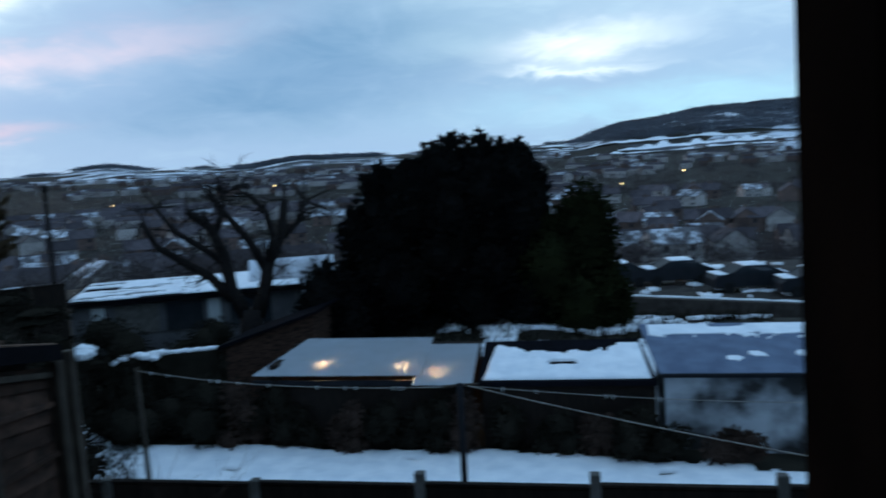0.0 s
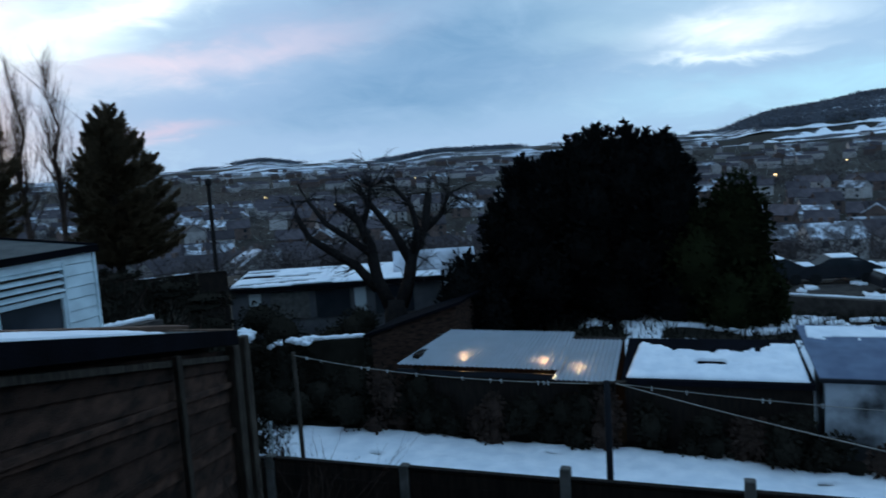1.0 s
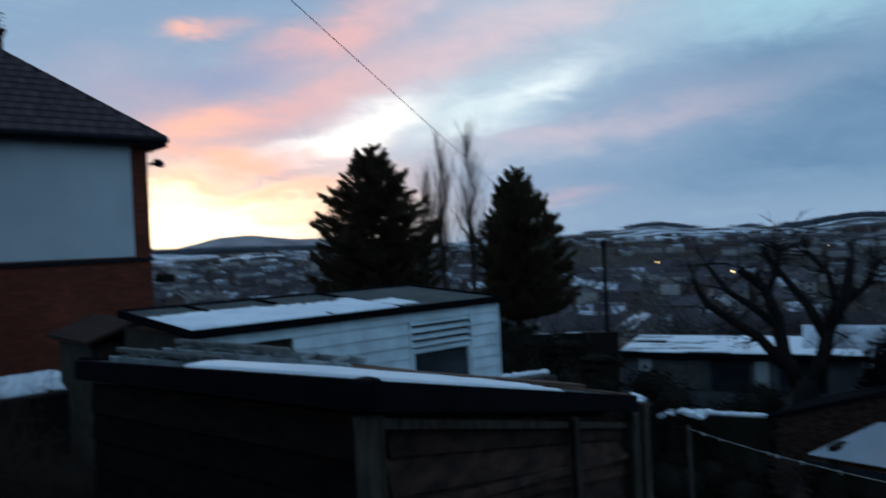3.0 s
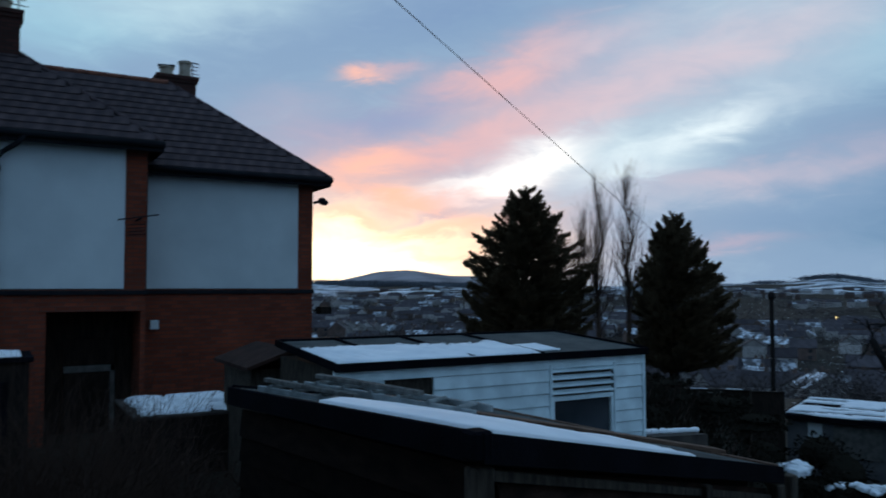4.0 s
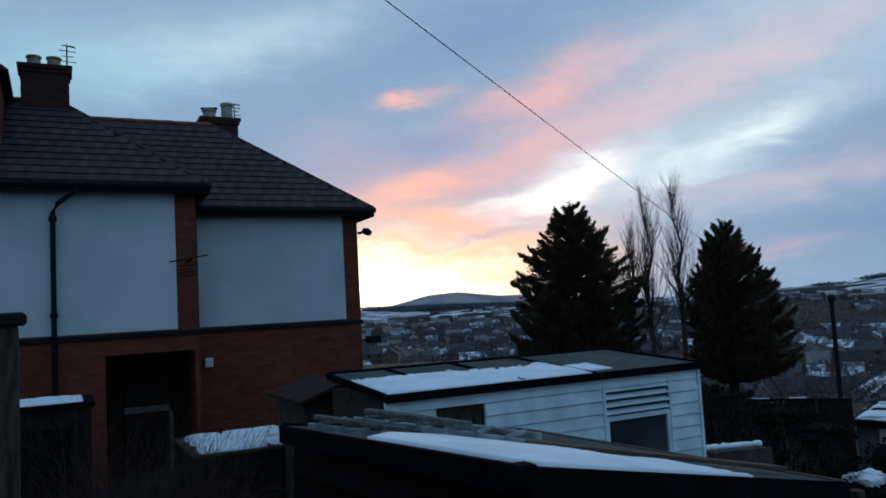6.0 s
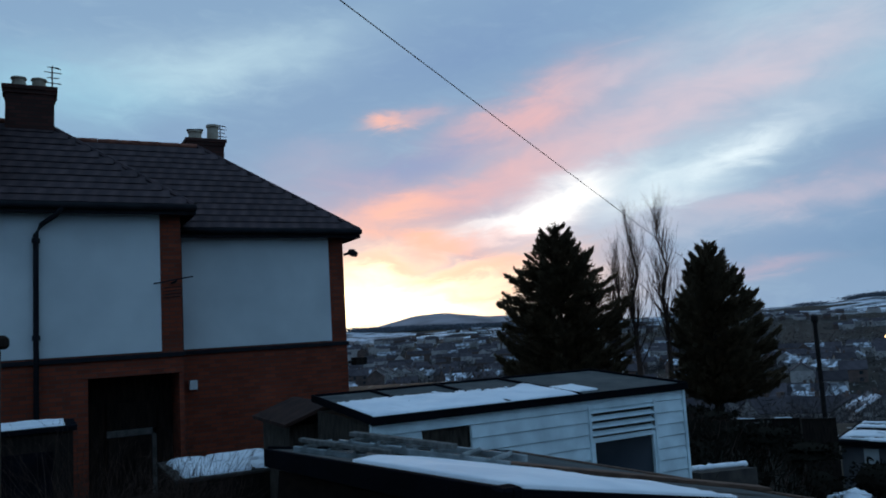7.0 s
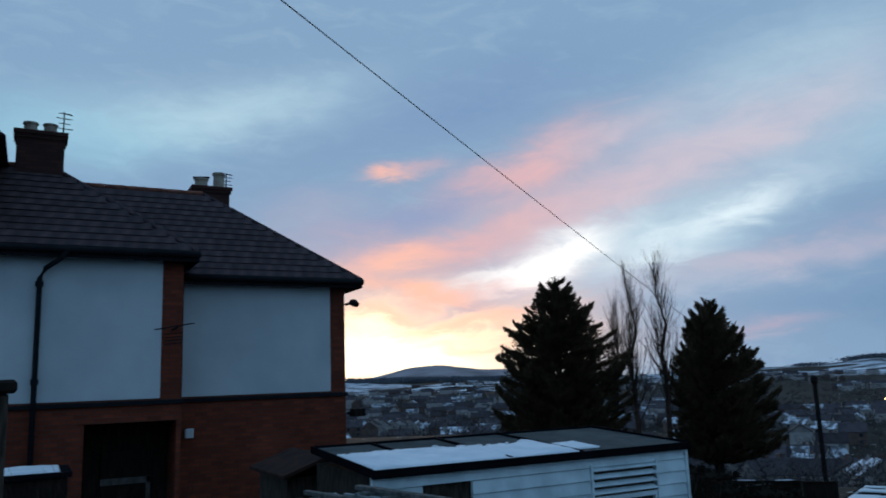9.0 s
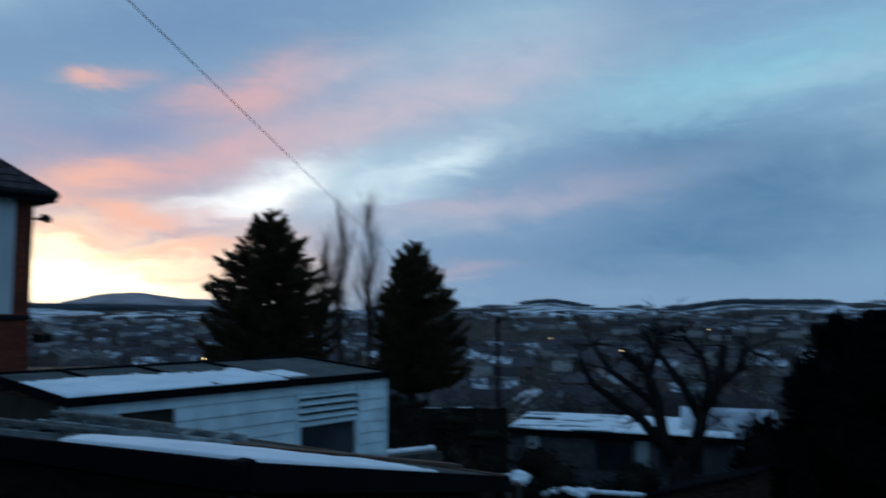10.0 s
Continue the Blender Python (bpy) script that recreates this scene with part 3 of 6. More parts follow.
# doorway recess with a pale half-glazed inner door
bm = bmesh.new()
box(bm, -16.19, -16.1, 0.76, 2.29, -3.2, -0.48)
part("porch_back", bm, M_DARKWOOD, house, "dark recessed porch")
door = boxpart("door", house, M_DARKWOOD, (-16.08, -16.03, 1.1, 1.98, -3.0, -1.0), "dark part-glazed back door")
boxpart("door_rail", door, M_CONCRETE, (-16.03, -16.0, 1.1, 1.98, -1.62, -1.5), "pale door rail")
boxpart("door_stile", door, M_CONCRETE, (-16.03, -16.0, 1.9, 1.98, -3.0, -1.5), "pale door stile")
boxpart("lintel", house, M_BRICK, (-15.21, -15.185, 0.65, 2.38, -0.47, -0.36), "brick lintel")

# downpipe, lamps, bracket
bm = bmesh.new()
rings(bm, [(-14.84, 0.35, 2.55), (-14.9, 0.25, 2.42), (-15.05, 0.02, 2.26), (-15.12, -0.06, 2.1), (-15.12, -0.06, -3.0)], [0.045] * 5, 10)
pipe = part("downpipe", bm, M_BLACK, house, "black downpipe with a swan neck", smooth=True)
for z in (1.95, 0.25, -1.3):
    bm = bmesh.new()
    rings(bm, [(-15.12, -0.06, z), (-15.12, -0.06, z + 0.09)], [0.065, 0.065], 10)
    part("pipe_collar", bm, M_BLACK, pipe)
boxpart("wall_box", house, M_RENDER, (-16.18, -16.1, 2.62, 2.78, -0.86, -0.68), "small white wall-mounted box", 0.01)
bm = bmesh.new()
rings(bm, [(-16.15, 6.0, 1.82), (-16.1, 6.14, 1.86)], [0.03, 0.03], 8)
rings(bm, [(-16.1, 6.1, 1.88), (-16.05, 6.18, 1.85), (-16.0, 6.26, 1.8)], [0.06, 0.09, 0.05], 10)
part("flood_lamp", bm, M_BLACK, house, "small dark floodlight on the corner")
bm = bmesh.new()
rings(bm, [(-16.1, 6.0, -0.55), (-16.1, 6.22, -0.5)], [0.03, 0.03], 8)
box(bm, -16.25, -15.95, 6.1, 6.36, -0.62, -0.46)
part("hanging_basket", bm, M_DARKWOOD, house, "dark hanging basket on a wall bracket")
bm = bmesh.new()
rings(bm, [(-15.19, 2.2, 1.2), (-14.95, 2.25, 1.22)], [0.02, 0.02], 6)
rings(bm, [(-14.97, 1.85, 1.18), (-14.95, 2.55, 1.3)], [0.014, 0.014], 6)
for k in range(4):
    rings(bm, [(-15.1, 2.05, 1.1 - 0.06 * k), (-14.96, 2.35, 1.12 - 0.06 * k)], [0.008, 0.008], 5)
part("wire_bracket", bm, M_BLACK, house, "dark bracket with telephone wires")


# ---------- white boarded shed ----------
shed = thing("white_shed", "white painted weatherboard shed with a snowy felt roof", "shed")
SX, SY0, SY1, SB, ST = -8.04, 3.23, 7.77, -10.0, -0.95
bm = bmesh.new()
box(bm, SB, SX - 0.03, SY0 + 0.02, SY1 - 0.02, -3.0, ST)
part("carcass", bm, M_OLDWOOD, shed, "timber shed carcass")
BOARD_H = 0.155
nb = 13
for i in range(nb):
    z1 = ST - i * BOARD_H
    z0 = z1 - BOARD_H + 0.008
    spans = [(SY0, SY1)]
    for a, b, lo, hi in ((6.2, 7.24, -2.02, -1.08), (3.82, 4.46, -1.46, -1.2)):
        if z0 < hi - 0.02 and z1 > lo + 0.02:
            spans = [q for p, r in spans for q in ((p, min(r, a)), (max(p, b), r)) if q[1] - q[0] > 0.02]
    for a, b in spans:
        bm = bmesh.new()
        hexa(bm, [(SX - 0.03, a, z0), (SX + 0.028, a, z0), (SX + 0.028, b, z0), (SX - 0.03, b, z0)],
             [(SX - 0.03, a, z1), (SX + 0.010, a, z1), (SX + 0.010, b, z1), (SX - 0.03, b, z1)])
        part("board", bm, M_BOARD, shed)
for i in range(nb):
    z1 = ST - i * BOARD_H
    bm = bmesh.new()
    box(bm, SB, SX - 0.03, SY1 - 0.02, SY1 + 0.012, z1 - BOARD_H + 0.008, z1)
    part("board", bm, M_BOARD, shed)
for y in (SY0 - 0.03, SY1 + 0.0):
    boxpart("corner_trim", shed, M_BOARD, (SX - 0.02, SX + 0.04, y, y + 0.05, -3.0, ST), "white corner trim")
for y in (6.16, 7.24):
    boxpart("vent_trim", shed, M_BOARD, (SX - 0.02, SX + 0.045, y, y + 0.04, -2.05, -1.05), "white upright trim")
# black block in place of the shade between and behind the louvres
bm = bmesh.new()
box(bm, SX - 0.22, SX - 0.12, 6.2, 7.24, -1.45, -1.06)
part("vent_back", bm, M_BLACK, shed, "black backing that stands for the shade behind the louvres")
for k in range(4):
    bm = bmesh.new()
    z = -1.10 - 0.095 * k
    hexa(bm, [(SX + 0.045, 6.2, z - 0.05), (SX + 0.055, 6.2, z - 0.04), (SX + 0.055, 7.24, z - 0.04), (SX + 0.045, 7.24, z - 0.05)],
         [(SX - 0.05, 6.2, z), (SX - 0.04, 6.2, z + 0.012), (SX - 0.04, 7.24, z + 0.012), (SX - 0.05, 7.24, z)])
    part("louvre", bm, M_BOARD, shed, "white angled louvre slat")
win = boxpart("window", shed, M_GLASSDARK, (SX - 0.03, SX - 0.01, 6.24, 7.2, -2.02, -1.52), "dark shed window")
boxpart("window_frame", win, M_BOARD, (SX - 0.03, SX + 0.03, 6.2, 7.24, -1.52, -1.46))
for y in (6.2, 7.2):
    boxpart("window_frame", win, M_BOARD, (SX - 0.03, SX + 0.03, y, y + 0.04, -2.05, -1.52))
# the hatch's inner shade is a block of black colour
boxpart("opening", shed, M_BLACK, (SX - 0.14, SX - 0.06, 3.82, 4.46, -1.46, -1.2), "open hatch, its inner shade drawn as a black block", 0.0)
# roof: a deck rising slightly to the back, felt edge, battens and lying snow
FX, BX, FZ, BZ = -7.97, -10.03, -0.90, -0.76


def on_shed(x):
    return FZ + (BZ - FZ) * (x - FX) / (BX - FX)


bm = bmesh.new()
hexa(bm, [(FX, SY0 - 0.03, FZ - 0.05), (FX, SY1 + 0.04, FZ - 0.05), (BX, SY1 + 0.04, BZ - 0.05), (BX, SY0 - 0.03, BZ - 0.05)],
     [(FX, SY0 - 0.03, FZ), (FX, SY1 + 0.04, FZ), (BX, SY1 + 0.04, BZ), (BX, SY0 - 0.03, BZ)])
part("roof", bm, M_ROOFGREY, shed, "grey mineral felt roof")
boxpart("fascia", shed, M_FELT, (FX - 0.01, FX + 0.03, SY0 - 0.05, SY1 + 0.06, FZ - 0.075, FZ + 0.02), "black felt edge")
for y in (SY0 - 0.05, SY1 + 0.03):
    bm = bmesh.new()
    hexa(bm, [(FX, y, FZ - 0.06), (FX, y + 0.03, FZ - 0.06), (BX, y + 0.03, BZ - 0.06), (BX, y, BZ - 0.06)],
         [(FX, y, FZ + 0.03), (FX, y + 0.03, FZ + 0.03), (BX, y + 0.03, BZ + 0.03), (BX, y, BZ + 0.03)])
    part("edge_trim", bm, M_FELT, shed, "black felt edge")
boxpart("edge_trim", shed, M_FELT, (BX - 0.02, BX + 0.02, SY0 - 0.03, SY1 + 0.04, BZ - 0.06, BZ + 0.03), "black felt edge")
for y in (4.0, 5.0, 6.05):
    bm = bmesh.new()
    hexa(bm, [(FX - 0.05, y, FZ), (FX - 0.05, y + 0.035, FZ), (BX, y + 0.035, BZ), (BX, y, BZ)],
         [(FX - 0.05, y, FZ + 0.03), (FX - 0.05, y + 0.035, FZ + 0.03), (BX, y + 0.035, BZ + 0.03), (BX, y, BZ + 0.03)])
    part("batten", bm, M_FELT, shed, "dark roof batten")


def snow_sheet(name, label, f, us, vs_, edge, thick, seed, parent=None, keep=None):
    """Lying snow over a surface f(u, v): thin, uneven, with a ragged edge and bare spots."""
    bm = bmesh.new()
    n, m = us[2], vs_[2]
    grid = {}
    for i in range(n + 1):
        for j in range(m + 1):
            a, b = i / n, j / m
            k = min(a, 1 - a) * (us[1] - us[0]), min(b, 1 - b) * (vs_[1] - vs_[0])
            u, v = us[0] + (us[1] - us[0]) * a, vs_[0] + (vs_[1] - vs_[0]) * b
            w = noise.noise((u * 2.3 + seed, v * 2.3, seed)) * 0.6 + noise.noise((u * 7 + seed, v * 7, 2.0)) * 0.4
            depth = thick * (0.65 + 0.6 * w)
            h = min(k) - edge * (0.5 + 0.9 * w)
            if h <= 0 or (keep and not keep(u, v, w)):
                continue
            p = Vector(f(u, v))
            p.z += max(0.006, min(depth, h * 0.6 + 0.006))
            grid[i, j] = bm.verts.new(p)
    for i in range(n):
        for j in range(m):
            q = [(i, j), (i + 1, j), (i + 1, j + 1), (i, j + 1)]
            if all(x in grid for x in q):
                bm.faces.new([grid[x] for x in q])
    gone = [v for v in bm.verts if not v.link_faces]
    bmesh.ops.delete(bm, geom=gone, context="VERTS")
    e = [x for x in bm.edges if x.is_boundary]
    r = bmesh.ops.extrude_edge_only(bm, edges=e)
    for v in r["geom"]:
        if isinstance(v, bmesh.types.BMVert):
            v.co.z -= thick * 0.9 + 0.01
    if parent:
        return part(name, bm, M_SNOW, parent, label, smooth=True)
    return solid(name, bm, M_SNOW, label, "snow", smooth=True, kind="stuff")


snow_sheet("snow_on_roof", "thin snow lying on the shed roof", lambda u, v: (u, v, on_shed(u)), (BX + 0.62, FX, 34), (SY0 - 0.03, 6.06, 90), 0.03, 0.06, 1.0,
           keep=lambda u, v, w: u - (BX + 0.62) > 0.28 + 0.5 * w - 0.1 * math.sin(v * 2.1))
snow_sheet("snow_on_roof", "thin strip of snow beside a roof batten", lambda u, v: (u, v, on_shed(u)), (BX + 1.2, FX - 0.25, 24), (6.09, 6.55, 16), 0.02, 0.035, 9.0)

# small brown gabled shed behind it
gshed = thing("garden_shed", "small brown timber shed with a felt gable roof", "shed", (-11.2, 3.55, -0.1))
bm = bmesh.new()
hexa(bm, [(-0.7, -0.55, -3.0), (0.7, -0.55, -3.0), (0.7, 0.55, -3.0), (-0.7, 0.55, -3.0)],
     [(-0.7, -0.55, -1.06), (0.7, -0.55, -1.06), (0.7, 0.55, -1.06), (-0.7, 0.55, -1.06)])
part("wall", bm, M_OLDWOOD, gshed)
for s in (-1, 1):
    bm = bmesh.new()
    hexa(bm, [(-0.9, 0, -0.83), (0.9, 0, -0.83), (0.9, s * 0.66, -1.06), (-0.9, s * 0.66, -1.06)],
         [(-0.9, 0, -0.78), (0.9, 0, -0.78), (0.9, s * 0.66, -1.01), (-0.9, s * 0.66, -1.01)])
    part("roof", bm, M_BROWNFELT, gshed, "brown felt roof slope")
bm = bmesh.new()
hexa(bm, [(0.69, -0.55, -1.06), (0.705, -0.55, -1.06), (0.705, 0.55, -1.06), (0.69, 0.55, -1.06)],
     [(0.69, -0.05, -0.83), (0.705, -0.05, -0.83), (0.705, 0.05, -0.83), (0.69, 0.05, -0.83)])
part("gable", bm, M_DARKWOOD, gshed)


# ---------- flat-roofed timber lean-to ----------
LEFT, POST, RIGHT, BACK = Vector((-5.45, 1.42, -0.74)), Vector((-2.56, 1.58, -0.60)), Vector((-3.69, 4.82, -1.33)), Vector((-7.4, 4.6, -1.36))
lean = thing("lean_to_shed", "dark timber lean-to shed with a felt roof and fence-board sides", "shed")
bm = bmesh.new()
hexa(bm, [p - Vector((0, 0, 0.07)) for p in (LEFT, POST, RIGHT, BACK)], [LEFT, POST, RIGHT, BACK])
part("roof", bm, M_ROOFGREY, lean, "grey felt roof sloping away")


def plank(name, a, b, parent, mat, height, thick, label="", lift=0.0, out=0.0, bevel=0.004, lap=0.0):
    """An upright board from a to b (its top edge), turned out from the wall."""
    a, b = Vector(a), Vector(b)
    d = (b - a).normalized()
    nrm = Vector((d.y, -d.x, 0)).normalized()
    bm = bmesh.new()
    q = [a + nrm * out, b + nrm * out, b + nrm * (out + thick), a + nrm * (out + thick)]
    hexa(bm, [p + nrm * lap + Vector((0, 0, lift - height)) for p in q], [p + Vector((0, 0, lift)) for p in q])
    return part(name, bm, mat, parent, label, bevel)


plank("fascia", LEFT, POST, lean, M_FELT, 0.12, 0.03, "black felt-covered fascia", 0.008, 0.02)
plank("fascia", POST + Vector((0.012, -0.035, 0.0)), RIGHT, lean, M_FELT, 0.12, 0.03, "black felt-covered fascia", 0.008, 0.02)
boxpart("corner_felt", lean, M_FELT, (POST.x - 0.05, POST.x + 0.052, POST.y - 0.062, POST.y + 0.03, POST.z - 0.105, POST.z + 0.01), "folded black felt corner", 0.012)
plank("fascia", RIGHT, BACK, lean, M_TANWOOD, 0.10, 0.03, "bare timber back edge, sunset light put into its tan", 0.015, 0.0)
plank("fascia", BACK, LEFT, lean, M_FELT, 0.10, 0.03, "black felt-covered fascia", 0.02, 0.0)
# side wall of lapped horizontal boards between posts
W0, W1 = POST + Vector((-0.10, 0.05, 0)), RIGHT + Vector((-0.06, -0.02, 0))
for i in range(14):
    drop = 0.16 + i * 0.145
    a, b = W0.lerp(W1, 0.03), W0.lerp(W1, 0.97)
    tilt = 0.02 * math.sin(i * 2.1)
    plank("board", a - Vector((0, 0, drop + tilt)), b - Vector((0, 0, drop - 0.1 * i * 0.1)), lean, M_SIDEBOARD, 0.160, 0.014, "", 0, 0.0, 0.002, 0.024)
# front wall boards, much darker than the side boards
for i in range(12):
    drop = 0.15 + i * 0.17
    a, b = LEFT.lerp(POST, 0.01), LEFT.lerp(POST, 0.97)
    plank("board", a - Vector((0, -0.06, drop)), b - Vector((0, -0.06, drop)), lean, M_FRONTBOARD, 0.180, 0.015, "", 0, 0.0, 0.002, 0.02)
bm = bmesh.new()
inner = [Vector((-7.2, 4.4, 0)), Vector((-5.3, 1.6, 0)), Vector((-2.8, 1.75, 0)), Vector((-3.85, 4.7, 0))]
hexa(bm, [p + Vector((0, 0, -5.4)) for p in inner], [inner[0] + Vector((0, 0, -1.46)), inner[1] + Vector((0, 0, -0.86)), inner[2] + Vector((0, 0, -0.74)), inner[3] + Vector((0, 0, -1.42))])
part("carcass", bm, M_DARKWOOD, lean)


def post(parent, x, y, z0, z1, w, mat=None, name="post", label=""):
    return boxpart(name, parent, mat or M_OLDWOOD, (x - w / 2, x + w / 2, y - w / 2, y + w / 2, z0, z1), label, 0.008)


post(lean, POST.x - 0.04, POST.y + 0.02, -3.2, -0.74, 0.09)
post(lean, RIGHT.x + 0.05, RIGHT.y - 0.08, -5.4, -1.43, 0.09)
post(lean, RIGHT.x + 0.00, RIGHT.y + 0.14, -5.4, -1.40, 0.08)
mid = POST.lerp(RIGHT, 0.62)
post(lean, mid.x + 0.02, mid.y, -4.5, -1.2, 0.05)
for k, (dz0, dz1) in enumerate(((0.16, 0.20), (0.52, 0.42), (0.95, 0.80))):
    plank("rail", W0 - Vector((0, 0, dz0)), W1 - Vector((0, 0, dz1)), lean, M_OLDWOOD if k == 0 else M_SIDEBOARD, 0.045, 0.03, "weathered rail", 0, 0.035)
snow_sheet("snow_on_roof", "wind-blown snow lying on the lean-to roof",
           lambda u, v: LEFT.lerp(POST, u).lerp(BACK.lerp(RIGHT, u), v), (0.06, 1.012, 70), (0.0, 0.72, 44), 0.008, 0.06, 5.0,
           keep=lambda u, v, w: v < 0.12 + 0.48 * u ** 2 + 0.22 * w and w > 0.16 - 0.9 * smooth(0.4, 0.62, u))

# ladders and timbers lying on that roof
def ladder(name, a, b, width, rungs, label):
    root = thing(name, label, "ladder")
    a, b = Vector(a), Vector(b)
    d = (b - a).normalized()
    side = Vector((-d.y, d.x, 0)).normalized() * width
    for s in (0, 1):
        bm = bmesh.new()
        q = [a + side * s, b + side * s]
        w = side.normalized() * 0.028
        hexa(bm, [q[0], q[1], q[1] + w, q[0] + w], [p + Vector((0, 0, 0.04)) for p in (q[0], q[1], q[1] + w, q[0] + w)])
        part("rail", bm, M_LADDER, root, "", 0.004)
    for i in range(rungs):
        p = a.lerp(b, (i + 0.5) / rungs) + Vector((0, 0, 0.04))
        bm = bmesh.new()
        rings(bm, [p, p + side], [0.016, 0.016], 8)
        part("rung", bm, M_LADDER, root)
    return root


ladder("ladder", (-5.25, 1.52, -0.75), (-3.92, 2.26, -0.84), 0.27, 7, "weathered aluminium ladder lying on the lean-to roof")
ladder("ladder", (-4.95, 1.74, -0.705), (-3.86, 2.38, -0.80), 0.22, 6, "second weathered ladder stacked on the first")
for k, (a, b, w) in enumerate((((-4.9, 1.80, -0.645), (-4.2, 2.2, -0.705), 0.06), ((-4.2, 2.3, -0.80), (-3.9, 4.55, -1.25), 0.12), ((-5.25, 1.56, -0.69), (-4.5, 1.9, -0.735), 0.05))):
    bm = bmesh.new()
    a, b = Vector(a), Vector(b)
    d = (b - a).normalized()
    sd = Vector((-d.y, d.x, 0)).normalized() * w
    hexa(bm, [a, b, b + sd, a + sd], [p + Vector((0, 0, 0.028)) for p in (a, b, b + sd, a + sd)])
    solid("timber_length", bm, M_TANWOOD if k == 1 else M_PALEWOOD, "loose weathered timber lying on the lean-to roof", "timber", "timbers on the roof", bevel=0.004)


# ---------- foliage helpers ----------
def leaf_mesh(name, centres, normals, size, mat, rng_, narrow=0.45):
    """Many small pointed leaves or sprays, one triangle pair each."""
    n = len(centres)
    c = np.asarray(centres)
    d = np.asarray(normals, float)
    d /= np.linalg.norm(d, axis=1)[:, None] + 1e-9
    r = rng_.normal(size=(n, 3))
    s = np.cross(d, r)
    s /= np.linalg.norm(s, axis=1)[:, None] + 1e-9
    L = (size * rng_.uniform(0.6, 1.4, n))[:, None]
    v = np.stack((c, c + d * L * 0.5 + s * L * narrow * 0.5, c + d * L, c + d * L * 0.5 - s * L * narrow * 0.5), 1).reshape(-1, 3)
    f = np.arange(4 * n).reshape(n, 4)
    me = bpy.data.meshes.new(name)
    me.from_pydata(v.tolist(), [], f.tolist())
    me.materials.append(mat)
    return me


def crown_part(me, parent, label, name="crown"):
    ob = new(name, me)
    ob.parent = parent
    return tagged(ob, label)


def spruce(at, height, radius, full, power, seed, turn=0.0, bare=0.9, boughs=150, label="", lop=0.0):
    """Conifer whose boughs sweep up to feathery tips; full: metres under the top where the crown is at its widest."""
    rg = np.random.default_rng(seed)
    root = thing("conifer_tree", label, "tree", at, turn, "conifers beyond the shed")
    bm = bmesh.new()
    rings(bm, [(0, 0, -0.5), (0.02, 0, height * 0.3), (0.0, 0.02, height * 0.7), (0, 0, height * 0.99)], [0.17, 0.13, 0.07, 0.012], 8)
    part("trunk", bm, M_BARK, root, smooth=True)
    cs, ns = [], []
    twigs = bmesh.new()

    def reach(d):
        return radius * min(1.0, d / full) ** power

    for b in range(boughs):
        a = b * 2.39996 + rg.normal() * 0.5
        d = 0.12 + (height - bare - 0.3) * ((b + rg.uniform()) / boughs) ** 0.85
        ln = reach(d) * rg.choice((0.45, 0.62, 0.75, 0.85, 0.92, 0.97, 1.02, 1.07, 1.13)) * (1 + lop * math.cos(a)) + 0.08
        tip = height - d
        lift = rg.uniform(0.45, 0.95) if d < 1.8 else rg.uniform(0.1, 0.65)
        foot = max(bare * 0.6, tip - ln * lift)
        bend = rg.uniform(1.2, 2.2)
        drift = rg.normal() * 0.12
        pts = []
        for i in range(6):
            k = i / 5
            aa = a + drift * k
            pts.append(Vector((math.cos(aa) * ln * k, math.sin(aa) * ln * k, foot + (tip - foot) * k ** bend)))
        rings(twigs, pts, [0.022, 0.018, 0.014, 0.010, 0.006, 0.002], 3, cap=False)
        base = np.array([[p.x, p.y, p.z] for p in pts])
        m = int(90 + 400 * ln)
        k = rg.uniform(0.1, 1.0, m) ** 0.75
        idx = np.minimum((k * 5).astype(int), 4)
        fr = (k * 5 - idx)[:, None]
        pos = base[idx] * (1 - fr) + base[idx + 1] * fr
        ahead = base[idx + 1] - base[idx]
        ahead /= np.linalg.norm(ahead, axis=1)[:, None] + 1e-9
        side = np.array([-math.sin(a), math.cos(a), 0.0])
        # side sprays, set at steps along the bough, longest in its middle
        step = np.round(k * 9) / 9
        wide = (0.03 + 0.20 * ln * np.sin(np.pi * np.clip(1.02 - step, 0.0, 1.0) ** 0.8) * (0.6 + 0.4 * np.sin(step * 40 + b)))[:, None]
        sw = rg.uniform(-1, 1, (m, 1)) * wide
        pos = pos + side * sw + ahead * np.abs(sw) * 0.5 + np.array([0, 0, 1.0]) * (rg.normal(size=(m, 1)) * 0.035 - np.abs(sw) * 0.22)
        cs.append(pos)
        ns.append(ahead * 1.0 + side * np.sign(sw) * rg.uniform(0.1, 0.8, (m, 1)) + np.array([0, 0, 1.0]) * rg.uniform(-0.1, 0.75, (m, 1)))
    # dense inner foliage
    m = int(11000 * radius)
    d = rg.uniform(0.5, height - bare, m)
    rr = np.array([reach(x) for x in d]) * np.sqrt(rg.uniform(0.0, 0.8, m))
    th = rg.uniform(0, math.tau, m)
    rr = rr * (1 + lop * np.cos(th))
    cs.append(np.column_stack((np.cos(th) * rr, np.sin(th) * rr, height - d - 0.1)))
    ns.append(np.column_stack((np.cos(th), np.sin(th), rg.uniform(0.1, 1.1, m))))
    # leading shoot
    m = 70
    cs.append(np.column_stack((rg.normal(size=m) * 0.03, rg.normal(size=m) * 0.03, rg.uniform(height * 0.92, height, m))))
    ns.append(np.column_stack((rg.normal(size=m), rg.normal(size=m), rg.uniform(0.4, 1.4, m))))
    part("bough_frame", twigs, M_BARK, root)
